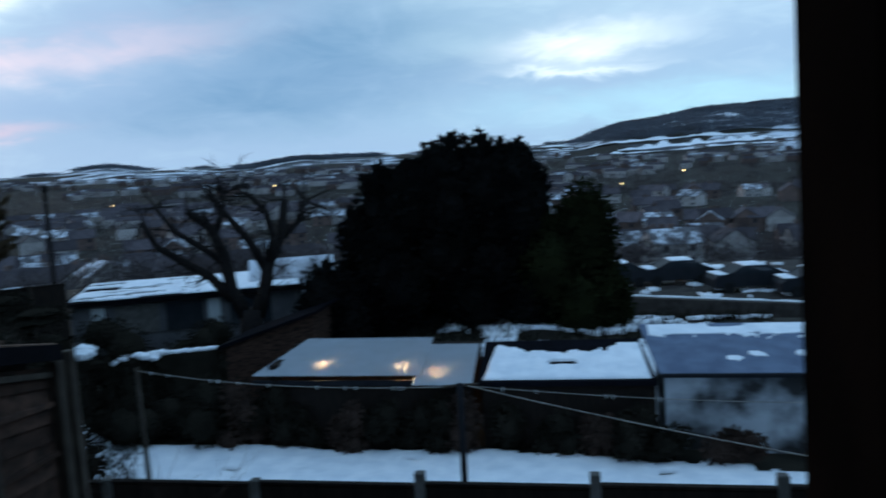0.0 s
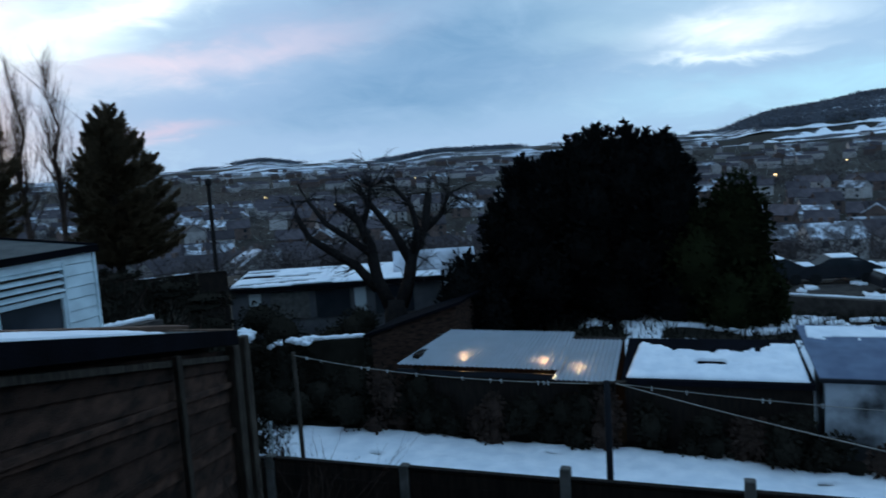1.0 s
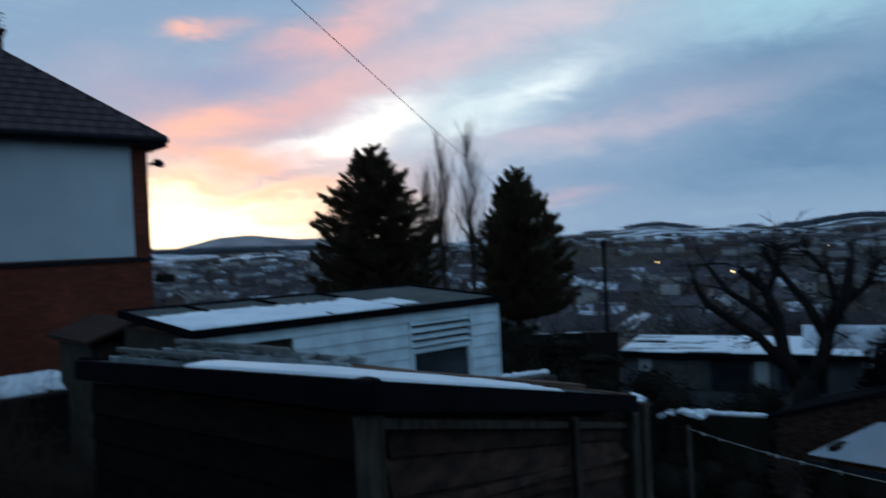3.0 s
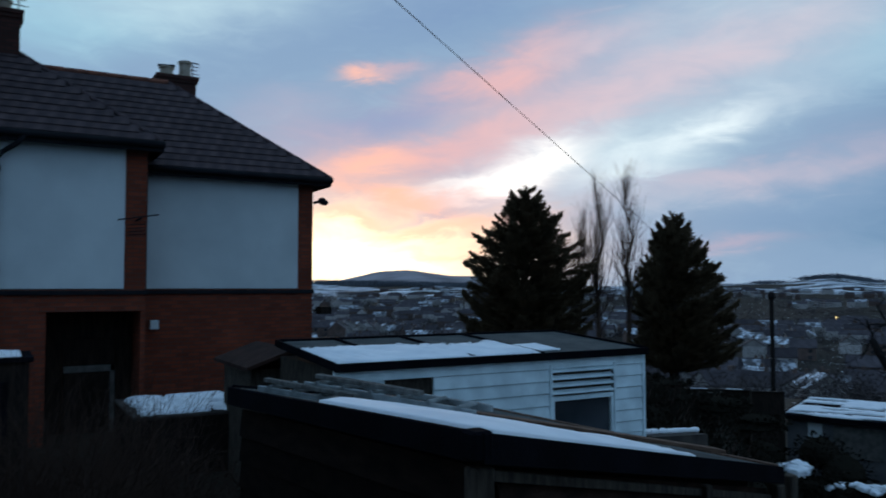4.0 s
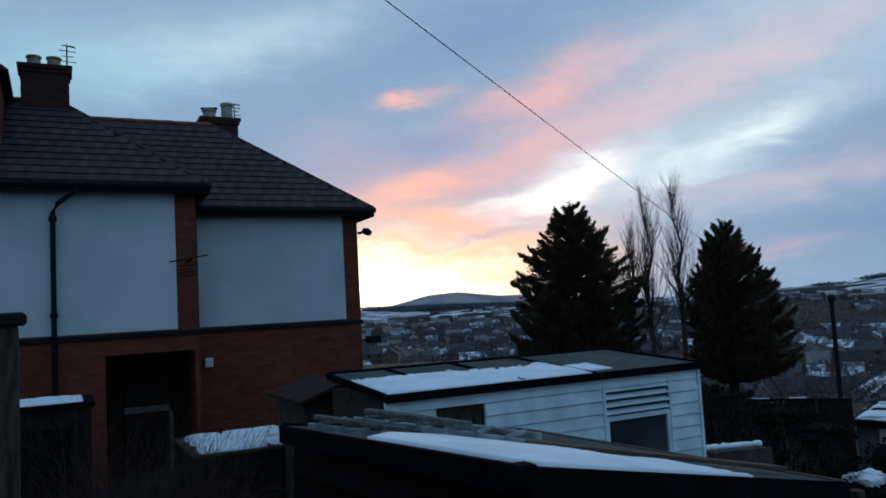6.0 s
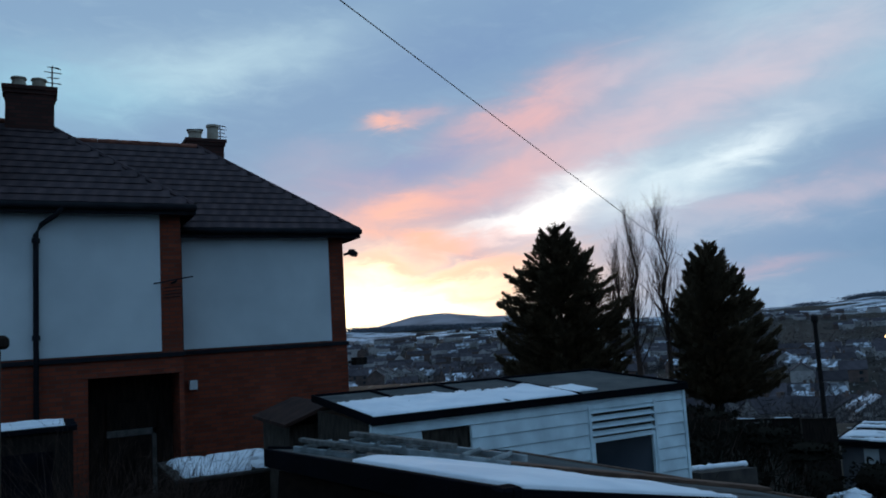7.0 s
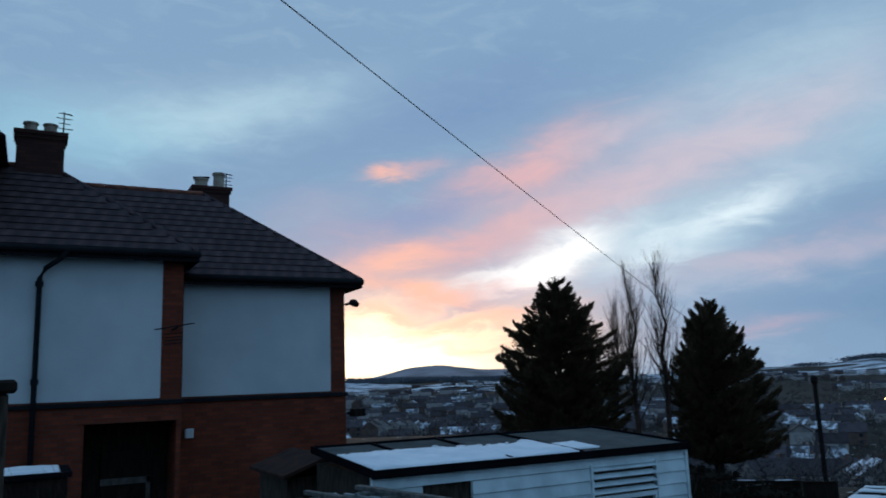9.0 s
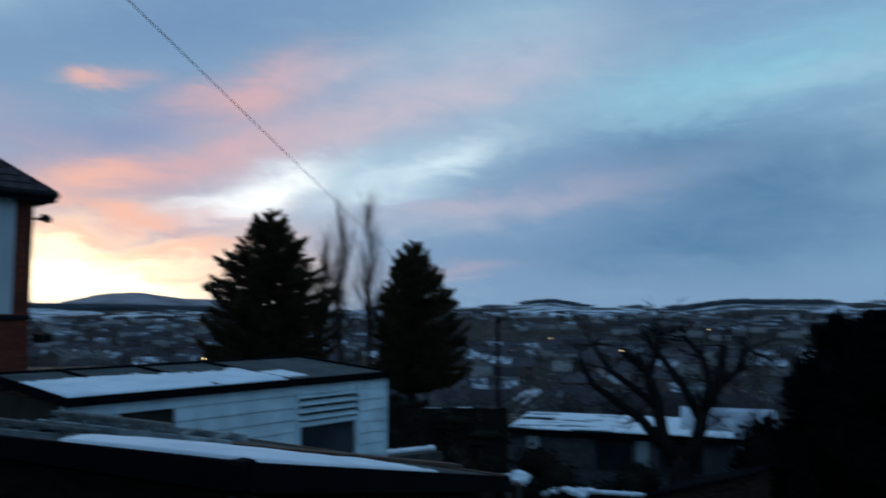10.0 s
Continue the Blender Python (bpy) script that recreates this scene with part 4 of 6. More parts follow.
    crown_part(leaf_mesh("crown", np.concatenate(cs), np.concatenate(ns), 0.155, M_SPRUCE, rg, 0.2), root, "dark needle foliage with gaps")
    return root


spruce(polar(53.9, 30, -4.6), 8.5, 2.32, 3.1, 0.72, 11, 40, 0.9, 330, label="broad dark conifer tree with ragged top")
spruce(polar(43.5, 28, -3.4), 5.95, 1.5, 2.8, 0.66, 23, 43.5, 0.75, 220, lop=0.2, label="narrower dark conifer tree with upswept boughs")


def branch(bm, tips, p, d, ln, r, depth, rg, spread, up, sides=5, kinks=4):
    pts, rad = [p.copy()], [r]
    for i in range(kinks):
        d = (d + Vector(rg.normal(size=3)) * 0.16 + Vector((0, 0, up))).normalized()
        p = p + d * ln / kinks
        pts.append(p.copy())
        rad.append(r * (1 - 0.45 * (i + 1) / kinks))
    rings(bm, pts, rad, sides if r > 0.02 else 3, cap=r > 0.02)
    if depth == 0:
        tips.append((p, d))
        return
    for k in range(rg.integers(2, 4)):
        nd = (d + Vector(rg.normal(size=3)) * spread).normalized()
        i = rg.integers(max(1, kinks - 2), kinks + 1)
        branch(bm, tips, pts[i], nd, ln * rg.uniform(0.6, 0.85), rad[i] * 0.72, depth - 1, rg, spread, up, sides, kinks)


def poplar(at, height, seed, spread):
    rg = np.random.default_rng(seed)
    root = thing("poplar_tree", "tall slender bare poplar with upright twigs", "tree", at, 0, "bare poplars")
    bm = bmesh.new()
    pts = [(rg.normal() * 0.05 * i, rg.normal() * 0.05 * i, height * i / 6) for i in range(7)]
    rings(bm, [(0, 0, -1)] + pts, [0.24, 0.22, 0.19, 0.15, 0.11, 0.07, 0.04, 0.012], 6)
    part("trunk", bm, M_TWIG, root)
    bm = bmesh.new()
    tips = []
    for i in range(90):
        z = height * rg.uniform(0.16, 0.97)
        a = rg.uniform(0, math.tau)
        k = z / height
        c = Vector(pts[min(6, int(k * 6))]).lerp(Vector(pts[min(6, int(k * 6) + 1)]), k * 6 % 1)
        branch(bm, tips, c, Vector((math.cos(a) * spread, math.sin(a) * spread, 1.0)).normalized(), height * 0.17 * (1.25 - k) + 0.5, 0.045 * (1.2 - k), 2, rg, 0.16, 0.16, 4, 3)
    part("crown", bm, M_TWIG, root, "fine upright bare branches")
    return root


poplar(polar(48.6, 55, -5.5), 12.8, 3, 0.2)
poplar(polar(46.5, 56, -5.5), 13.4, 5, 0.2)
poplar(polar(50.0, 57, -5.5), 10.6, 8, 0.22)


# pollarded bare tree in front of the low building
def bare_tree(at, seed):
    rg = np.random.default_rng(seed)
    root = thing("bare_tree", "gnarled pollarded bare tree with spreading limbs", "tree", at)
    bm = bmesh.new()
    rings(bm, [(0, 0, -1.0), (0.0, 0, 0.6), (0.0, 0, 1.5), (0.05, 0, 2.2)], [0.62, 0.5, 0.45, 0.4], 10)
    part("trunk", bm, M_BARK, root, smooth=True)
    limbs = bmesh.new()
    fine = bmesh.new()
    # limbs: x to the right as seen from the garden
    for pts, r in ((((-0.15, 0, 1.9), (-0.6, 0.1, 3.0), (-0.75, 0.1, 4.2), (-1.1, 0, 5.2), (-1.9, 0, 5.9)), 0.27),
                   (((0.2, 0, 1.9), (0.55, 0, 2.8), (0.75, 0, 3.8), (1.3, 0.1, 4.8), (1.5, 0, 6.1)), 0.29),
                   (((-0.6, 0.1, 2.6), (-1.3, 0.2, 3.5), (-2.2, 0.3, 4.1), (-3.0, 0.2, 4.7), (-3.4, 0.1, 5.6)), 0.2),
                   (((-0.7, 0.1, 3.9), (-1.5, -0.2, 4.6), (-2.3, -0.3, 5.2), (-2.9, -0.2, 6.1)), 0.15),
                   (((0.7, 0, 3.5), (0.2, 0.1, 4.6), (-0.3, 0.2, 5.3), (-0.9, 0.2, 6.1)), 0.19),
                   (((0.75, 0, 3.7), (1.0, -0.3, 4.8), (0.8, -0.4, 5.7), (0.3, -0.4, 6.3)), 0.16),
                   (((1.2, 0.1, 4.6), (1.9, 0.2, 5.2), (2.3, 0.2, 6.0)), 0.14),
                   (((-1.0, 0, 5.0), (-0.7, 0.1, 5.8), (-0.6, 0.1, 6.4)), 0.12)):
        rings(limbs, pts, [r * (1 - 0.5 * i / (len(pts) - 1)) for i in range(len(pts))], 7)
        tip = Vector(pts[-1])
        d = (tip - Vector(pts[-2])).normalized()
        tips = []
        for k in range(15):
            i = rg.integers(1, len(pts))
            q = Vector(pts[i])
            branch(fine, tips, q, (d * 0.5 + Vector(rg.normal(size=3)) * 0.8).normalized(), rg.uniform(0.45, 1.0), 0.035, 2, rg, 0.6, 0.0, 4, 3)
    part("limb", limbs, M_BARK, root, "knobbly dark limbs", smooth=True)
    part("crown", fine, M_BARK, root, "short dark twigs")
    return root


bt = bare_tree(polar(24.2, 28, -7.3), 4)
bt.rotation_euler = (0, 0, radians(25))


def bush(name, at, size, count, leaf, mat, seed, label, category="bush", group="", lumps=9, inner=True, shoots=0.0, kind=""):
    """An evergreen mass of overlapping clumps, with leaves on and inside each, and an uneven outline."""
    rg = np.random.default_rng(seed)
    root = thing(name, label, category, at, 0, group, kind)
    cs, ns = [], []
    core = bmesh.new()
    for i in range(lumps):
        a, k = rg.uniform(0, math.tau), rg.uniform(0, 1) ** 0.5
        h = rg.uniform(0.15, 1.0)
        rr = (1 - (h - 0.35) ** 2 * 0.9)
        c = np.array([math.cos(a) * k * rr * size[0] * 0.72, math.sin(a) * k * rr * size[1] * 0.72, h * size[2] * 0.82])
        r = np.array([size[0] * 0.42, size[1] * 0.42, size[2] * 0.3]) * rg.uniform(0.65, 1.1)
        m = count // lumps
        d = rg.normal(size=(m, 3))
        d /= np.linalg.norm(d, axis=1)[:, None]
        rad = rg.uniform(0.72, 1.06, m)[:, None]
        pos = c + d * r * rad
        pos[:, 2] = np.maximum(pos[:, 2], 0.02)
        cs.append(pos)
        nd = d + rg.normal(size=(m, 3)) * 0.5
        nd[:, 2] += shoots
        ns.append(nd)
        if inner:
            s = bmesh.ops.create_icosphere(core, subdivisions=2, radius=1.0, matrix=Matrix.Translation(c) @ Matrix.Diagonal((*(r * 0.78), 1)))
            for v in s["verts"]:
                v.co += v.co.normalized() * 0.1 * noise.noise(v.co * 2.1)
                v.co.z = max(v.co.z, -0.2)
    crown_part(leaf_mesh("leaves", np.concatenate(cs), np.concatenate(ns), leaf, mat, rg, 0.5), root, "dense dark foliage", "foliage")
    if inner:
        part("heart", core, mat, root, "shaded inner mass")
    return root


# great yew-like evergreen
def great_evergreen(at, levels, seed, label):
    """levels: height, sideways shift and half width of the crown, from the ground up."""
    rg = np.random.default_rng(seed)
    root = thing("evergreen_tree", label, "tree", at, 8)
    bm = bmesh.new()
    rings(bm, [(0, 0, -0.4), (0.1, 0, 1.5), (0.3, 0, 4.0)], [0.55, 0.45, 0.3], 10)
    part("trunk", bm, M_BARK, root, smooth=True)
    cs, ns, core = [], [], bmesh.new()
    for z, shift, half in levels:
        n = max(7, int(half * 3.6))
        for i in range(n):
            a = i * math.tau / n + rg.uniform(-0.25, 0.25)
            k = rg.uniform(0.5, 0.86) if i % 3 else rg.uniform(0.1, 0.5)
            r = rg.uniform(0.75, 1.25)
            c = np.array([shift + math.cos(a) * max(0.2, half - 0.7) * k / 0.8, math.sin(a) * max(0.2, half - 0.7) * k * 0.62 / 0.8, z + rg.normal() * 0.25])
            m = 950
            d = rg.normal(size=(m, 3))
            d /= np.linalg.norm(d, axis=1)[:, None]
            pos = c + d * r * (0.8, 0.8, 1.0) * rg.uniform(0.7, 1.05, m)[:, None]
            pos[:, 2] = np.maximum(pos[:, 2], 0.05)
            cs.append(pos)
            ns.append(d + rg.normal(size=(m, 3)) * 0.45 + (0, 0, 0.75))
            q = bmesh.ops.create_icosphere(core, subdivisions=2, radius=1.0, matrix=Matrix.Translation(c) @ Matrix.Diagonal((r * 0.66, r * 0.66, r * 0.8, 1)))
            for v in q["verts"]:
                v.co += v.co.normalized() * 0.12 * noise.noise(v.co * 2.3)
                v.co.z = max(v.co.z, -0.1)
            if z > levels[-1][0] - 2.2:
                for _ in range(3):
                    # upright feathery shoots that make the ragged top
                    b = c + np.array([rg.normal() * 0.4, rg.normal() * 0.3, r * 0.7])
                    t = rg.uniform(0, 1, 60)[:, None]
                    h = rg.uniform(0.25, 0.55)
                    cs.append(b + np.hstack((rg.normal(size=(60, 2)) * 0.13 * (1.1 - t), t * h)))
                    ns.append(np.column_stack((rg.normal(size=(60, 2)) * 0.7, rg.uniform(0.4, 1.2, 60))))
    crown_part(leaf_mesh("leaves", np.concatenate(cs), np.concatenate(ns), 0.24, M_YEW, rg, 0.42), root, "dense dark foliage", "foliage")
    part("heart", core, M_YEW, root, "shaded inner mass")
    return root


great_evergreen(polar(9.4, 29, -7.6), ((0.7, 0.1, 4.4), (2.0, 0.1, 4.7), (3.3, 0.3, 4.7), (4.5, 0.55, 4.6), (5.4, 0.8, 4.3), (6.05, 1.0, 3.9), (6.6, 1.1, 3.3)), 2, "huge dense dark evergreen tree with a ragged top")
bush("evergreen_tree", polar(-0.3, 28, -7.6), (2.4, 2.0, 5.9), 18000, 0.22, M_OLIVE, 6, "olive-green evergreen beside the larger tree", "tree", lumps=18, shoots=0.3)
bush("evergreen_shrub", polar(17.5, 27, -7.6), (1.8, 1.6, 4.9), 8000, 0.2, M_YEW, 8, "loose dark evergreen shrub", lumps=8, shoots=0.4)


# ---------- lower garden ----------
# boundary fence with concrete posts
FY = 7.95
fence = thing("garden_fence", "dark timber panel fence with grey concrete posts", "fence")
posts = [-7.5, -5.56, -3.62, -1.6, 0.38, 2.34, 4.3]
FZ0 = -3.72


def fence_top(x):
    return FZ0 + 0.012 * (x + 2) - 0.03


for i, x in enumerate(posts):
    boxpart("post", fence, M_CONCRETE, (x - 0.06, x + 0.06, FY - 0.06, FY + 0.06, -5.6, fence_top(x) + (0.12 if i in (3, 4, 5) else 0.02)), "grey concrete post", 0.012)
for a, b in zip(posts, posts[1:]):
    top = fence_top((a + b) / 2)
    panel = boxpart("panel", fence, M_DARKWOOD, (a + 0.06, b - 0.06, FY - 0.008, FY + 0.008, -5.5, top - 0.05), "dark lapped fence panel", 0.0)
    boxpart("capping", panel, M_DARKWOOD, (a + 0.06, b - 0.06, FY - 0.04, FY + 0.04, top - 0.05, top - 0.01))
    for k in range(9):
        boxpart("slat", panel, M_DARKWOOD, (a + 0.07, b - 0.07, FY - 0.03 - 0.006 * (k % 2), FY - 0.01, top - 0.07 - 0.16 * (k + 1), top - 0.06 - 0.16 * k), "", 0.0)

# white terrace of snow beyond it
snow_sheet("snow_bank", "clean snow lying along the lower garden terrace", lambda u, v: (u, v, ground_z(u, v) + 0.02),
           (-14.0, 9.0, 140), (12.0, 18.7, 60), 0.3, 0.12, 3.3, keep=lambda u, v, w: ground_z(u, v) < -5.4 and v < 18.45 - 0.13 * max(0.0, u + 3) + 0.5 * w and noise.noise((u * 2.2, v * 3.1, 7.7)) > -0.66)

snow_sheet("snow_patch", "broken snow over the scrub behind the sheds", lambda u, v: (u, v, ground_z(u, v) + 0.05), (-5.0, 9.0, 120), (22.0, 30.0, 60), 0.3, 0.14, 44.0,
           keep=lambda u, v, w: noise.noise((u * 0.6, v * 0.5, 6.0)) + 0.5 * w > -0.02)

def rough_growth(name, label, az0, az1, d0, d1, number, size, mat, seed, narrow=0.1):
    rg = np.random.default_rng(seed)
    pos = []
    while len(pos) < number:
        az, d = rg.uniform(az0, az1), d0 + (d1 - d0) * rg.uniform(0, 1) ** 0.7
        x, y, _ = polar(az, d, 0)
        if noise.noise((x * 0.5, y * 0.5, seed)) > -0.25 + rg.normal() * 0.15:
            pos.append((x, y, ground_z(x, y) - 0.03))
    nd = rg.normal(size=(number, 3)) * 0.55 + (0, 0, 0.9)
    return tagged(new(name, leaf_mesh(name, np.array(pos), nd, size, mat, rg, narrow)), label, "grass", kind="stuff")


rough_growth("rough_grass", "dark rough winter grass and dead stems", 33, 51, 8.5, 30, 16000, 0.34, M_HEDGE, 61)
rough_growth("dead_stems", "scattered brown dead stems", 33, 51, 8.5, 30, 3500, 0.5, M_TWIG, 62, 0.035)
rough_growth("rough_grass", "dark rough winter grass behind the sheds", -14, 16, 22.5, 40, 12000, 0.4, M_HEDGE, 63)
ledge = thing("garden_ledge", "low dark garden ledge with a thin line of snow", "ledge")
la, lb_ = Vector(polar(46.0, 13.0, -2.42)), Vector(polar(42.3, 14.2, -2.55))
plank("wall", la, lb_, ledge, M_STONE, 1.6, 0.25, "dark ledge wall", 0, 0)
bm = bmesh.new()
rings(bm, [la.lerp(lb_, i / 14) + Vector((-0.05, 0.1, 0.02)) for i in range(15)], [0.05 + 0.03 * noise.noise((i * 0.9, 8, 0)) for i in range(15)], 6)
part("snow_cap", bm, M_SNOW, ledge, "thin line of snow", smooth=True)

# washing line post and lines
wpost = thing("washing_line_post", "slim dark washing line post with a crossbar", "post", (-1.21, 8.74, 0))
bm = bmesh.new()
rings(bm, [(0, 0, -5.5), (0, 0, -2.82)], [0.045, 0.04], 8)
part("pole", bm, M_BLACK, wpost, smooth=True)
bm = bmesh.new()
rings(bm, [(-0.22, 0, -2.86), (0.22, 0.05, -2.84)], [0.02, 0.02], 6)
part("crossbar", bm, M_OLDWOOD, wpost)


def line(name, pts, r, mat, label, sag=0.0, category="cable"):
    a, b = Vector(pts[0]), Vector(pts[-1])
    n = 16
    q = [a.lerp(b, i / n) - Vector((0, 0, sag * 4 * (i / n) * (1 - i / n))) for i in range(n + 1)]
    bm = bmesh.new()
    rings(bm, q, [r] * (n + 1), 5)
    return solid(name, bm, mat, label, category, smooth=True), q


line("washing_line", [(-1.1, 8.72, -2.84), (4.6, 5.2, -2.75)], 0.008, M_WIRE, "pale washing line running from its post", 0.08)
_, q = line("washing_line", [(-1.3, 8.74, -2.86), (-7.6, 12.0, -3.55)], 0.007, M_WIRE, "thin pegged washing line", 0.12)
_, q2 = line("washing_line", [(-1.1, 8.78, -2.86), (5.2, 10.2, -3.5)], 0.006, M_WIRE, "thin pegged washing line", 0.1)
rg = np.random.default_rng(31)
peg = None
for k in list(rg.uniform(0.08, 0.95, 14)) + list(rg.uniform(1.05, 1.8, 6)):
    qq = q if k < 1 else q2
    i = k % 1 * 16
    p = qq[int(i)].lerp(qq[int(i) + 1], i % 1)
    if peg is None:
        bm = bmesh.new()
        hexa(bm, [(-0.008, -0.006, -0.035), (0.008, -0.006, -0.035), (0.008, 0.006, -0.035), (-0.008, 0.006, -0.035)],
             [(-0.006, -0.008, 0.02), (0.006, -0.008, 0.02), (0.006, 0.008, 0.02), (-0.006, 0.008, 0.02)])
        peg = solid("clothes_peg", bm, M_RENDER, "small pale clothes peg on the line", "peg", "pegs on the washing line")
        peg.location = p
    else:
        copy_thing(peg, Matrix.Translation(p))
bm = bmesh.new()
rings(bm, [(-7.75, 12.3, -7.2), (-7.6, 12.0, -3.5)], [0.05, 0.04], 7)
solid("leaning_pole", bm, M_OLDWOOD, "thin pale pole leaning in the shrubs", "pole", smooth=True)
bm = bmesh.new()
rings(bm, [(-5.75, 8.3, -5.5), (-5.75, 8.3, -3.45)], [0.02, 0.02], 7)
solid("metal_stake", bm, M_LADDER, "thin pale metal stake by the fence", "stake", smooth=True)

# sheds in a row: see-through lean-to, snow-covered shed, blue-roofed shed
lean2 = thing("glazed_lean_to", "dark timber lean-to with a frosted corrugated plastic roof, lit inside", "lean-to", (0, 0, -0.12))


def corrugated(name, p00, p10, p11, p01, parent, mat, waves, amp, label):
    """A corrugated sheet whose ridges run from the front edge to the back one."""
    n = waves * 4
    bm = bmesh.new()
    P = [Vector(p) for p in (p00, p10, p11, p01)]
    rows = []
    for j in (0, 1):
        a, b = (P[0], P[1]) if j == 0 else (P[3], P[2])
        rows.append([[bm.verts.new(a.lerp(b, i / n) + Vector((0, 0, amp * math.sin(i * math.tau / 4) + dz))) for i in range(n + 1)] for dz in (0, -0.006)])
    for i in range(n):
        for L in (0, 1):
            bm.faces.new((rows[0][L][i], rows[0][L][i + 1], rows[1][L][i + 1], rows[1][L][i]))
    return part(name, bm, mat, parent, label)


corrugated("roof_sheet", (-8.35, 18.35, -5.38), (-3.8, 18.35, -5.38), (-3.85, 20.7, -4.95), (-7.55, 20.7, -4.95), lean2, M_POLY, 34, 0.022, "frosted corrugated plastic roof")
corrugated("roof_sheet", (-3.95, 17.95, -5.52), (-2.42, 17.95, -5.52), (-2.5, 20.3, -5.05), (-3.85, 20.3, -5.05), lean2, M_POLY, 12, 0.022, "lower frosted corrugated sheet")
boxpart("front_beam", lean2, M_BLACK, (-8.35, -2.5, 18.36, 18.44, -5.66, -5.52), "dark front beam")
boxpart("base_wall", lean2, M_DARKWOOD, (-8.0, -2.5, 18.5, 18.7, -7.8, -5.6), "low dark front wall")
boxpart("side_wall", lean2, M_DARKWOOD, (-8.0, -7.8, 18.7, 20.6, -7.8, -5.2), "dark side wall")
boxpart("back_wall", lean2, M_DARKWOOD, (-8.0, -2.5, 20.6, 20.8, -7.8, -5.1), "dark back wall")
for x, y, z in ((-6.66, 19.1, -5.30), (-4.4, 18.95, -5.33), (-3.45, 18.75, -5.44)):
    lamp = thing("bulkhead_lamp", "small warm lit bulb hanging under the plastic roof", "lamp", (x, y, z - 0.13), 0, "lamps of the lean-to")
    bm = bmesh.new()
    bmesh.ops.create_icosphere(bm, subdivisions=2, radius=0.06, matrix=Matrix.Translation((0, 0, -0.05)))
    part("bulb", bm, M_LAMP, lamp, "glowing warm glass", smooth=True)
    bm = bmesh.new()
    rings(bm, [(0, 0, -0.005), (0, 0, 0.03), (0, 0, 0.07)], [0.028, 0.028, 0.012], 10)
    part("holder", bm, M_BLACK, lamp)

sshed = thing("snowy_shed", "dark shed with a thick snow-covered felt roof", "shed", (0, 0, -0.12))
bm = bmesh.new()
box(bm, -2.25, 2.0, 18.5, 20.3, -7.8, -5.62)
part("wall", bm, M_DARKWOOD, sshed)
bm = bmesh.new()
hexa(bm, [(-2.32, 18.36, -5.70), (2.05, 18.36, -5.66), (1.78, 20.45, -5.12), (-2.35, 20.45, -5.16)], [(-2.32, 18.36, -5.58), (2.05, 18.36, -5.54), (1.78, 20.45, -5.0), (-2.35, 20.45, -5.04)])
part("roof", bm, M_FELT, sshed, "dark felt roof with raised edge")
snow_sheet("snow_on_roof", "thick smooth snow covering the shed roof", lambda u, v: (u * (1 - 0.05 * (v - 18.4)), v, -5.70 + 0.265 * (v - 18.36) + 0.009 * (u + 2.3)),
           (-2.28, 2.0, 60), (18.4, 20.25, 30), 0.05, 0.10, 8.0, keep=lambda u, v, w: v < 19.75 + 0.45 * smooth(0.3, 1.6, u) + 0.4 * smooth(-1.2, -2.2, u) + 0.25 * w and not (math.hypot((u + 0.25) / 0.36, (v - 19.2) / 0.10) < 1 + 0.5 * w))

bshed = thing("blue_roofed_shed", "shed with a blue-grey sheet roof and stained white wall", "shed", (0, 0, -0.12))
bm = bmesh.new()
box(bm, 2.25, 7.6, 18.6, 21.0, -7.8, -5.42)
part("wall", bm, M_STAIN, bshed, "white wall streaked with black")
bm = bmesh.new()
hexa(bm, [(2.12, 18.38, -5.42), (7.8, 18.38, -5.42), (7.8, 21.3, -4.86), (1.85, 21.3, -4.86)], [(2.12, 18.38, -5.36), (7.8, 18.38, -5.36), (7.8, 21.3, -4.80), (1.85, 21.3, -4.80)])
part("roof", bm, M_BLUEROOF, bshed, "blue-grey sheet roof")
boxpart("gutter", bshed, M_BLACK, (2.12, 7.8, 18.3, 18.38, -5.46, -5.37), "dark gutter")
for i, (x, y, r) in enumerate(((3.95, 19.15, 0.3), (4.6, 19.35, 0.32), (6.1, 19.35, 0.7))):
    snow_sheet("snow_patch", "leftover snow patch on the blue-grey roof", lambda u, v: (u, v, -5.48 + 0.192 * (v - 18.38)), (x - r, x + r, 22), (y - r * 0.6, y + r * 0.6, 18), 0.0, 0.035, 11.0 + i,
               keep=lambda u, v, w: math.hypot((u - x) / r, (v - y) / r / 0.55) < 0.8 + 0.9 * w)

snow_sheet("snow_on_roof", "thin broken snow along the upper part of the blue-grey roof", lambda u, v: (u, v, -5.48 + 0.192 * (v - 18.38)), (2.0, 7.7, 110), (20.15, 21.28, 30), 0.06, 0.035, 17.0,
           keep=lambda u, v, w: v - 20.15 > 0.3 - 0.5 * w and noise.noise((u * 0.9, v * 3.0, 4.0)) > -0.3)

# brown lean-to shed behind, with one slope rising to the right
brown = thing("brown_shed", "brown timber shed with a single-pitch felt roof", "shed")
a, b = polar(26.2, 24, 0), polar(19.6, 24.3, 0)
bm = bmesh.new()
hexa(bm, [(a[0], a[1], -7.8), (b[0], b[1], -7.8), (b[0], b[1] + 2.2, -7.8), (a[0], a[1] + 2.2, -7.8)],
     [(a[0], a[1], -5.55), (b[0], b[1], -4.75), (b[0], b[1] + 2.2, -4.75), (a[0], a[1] + 2.2, -5.55)])
part("wall", bm, M_SIDEBOARD, brown, "brown timber wall")
bm = bmesh.new()
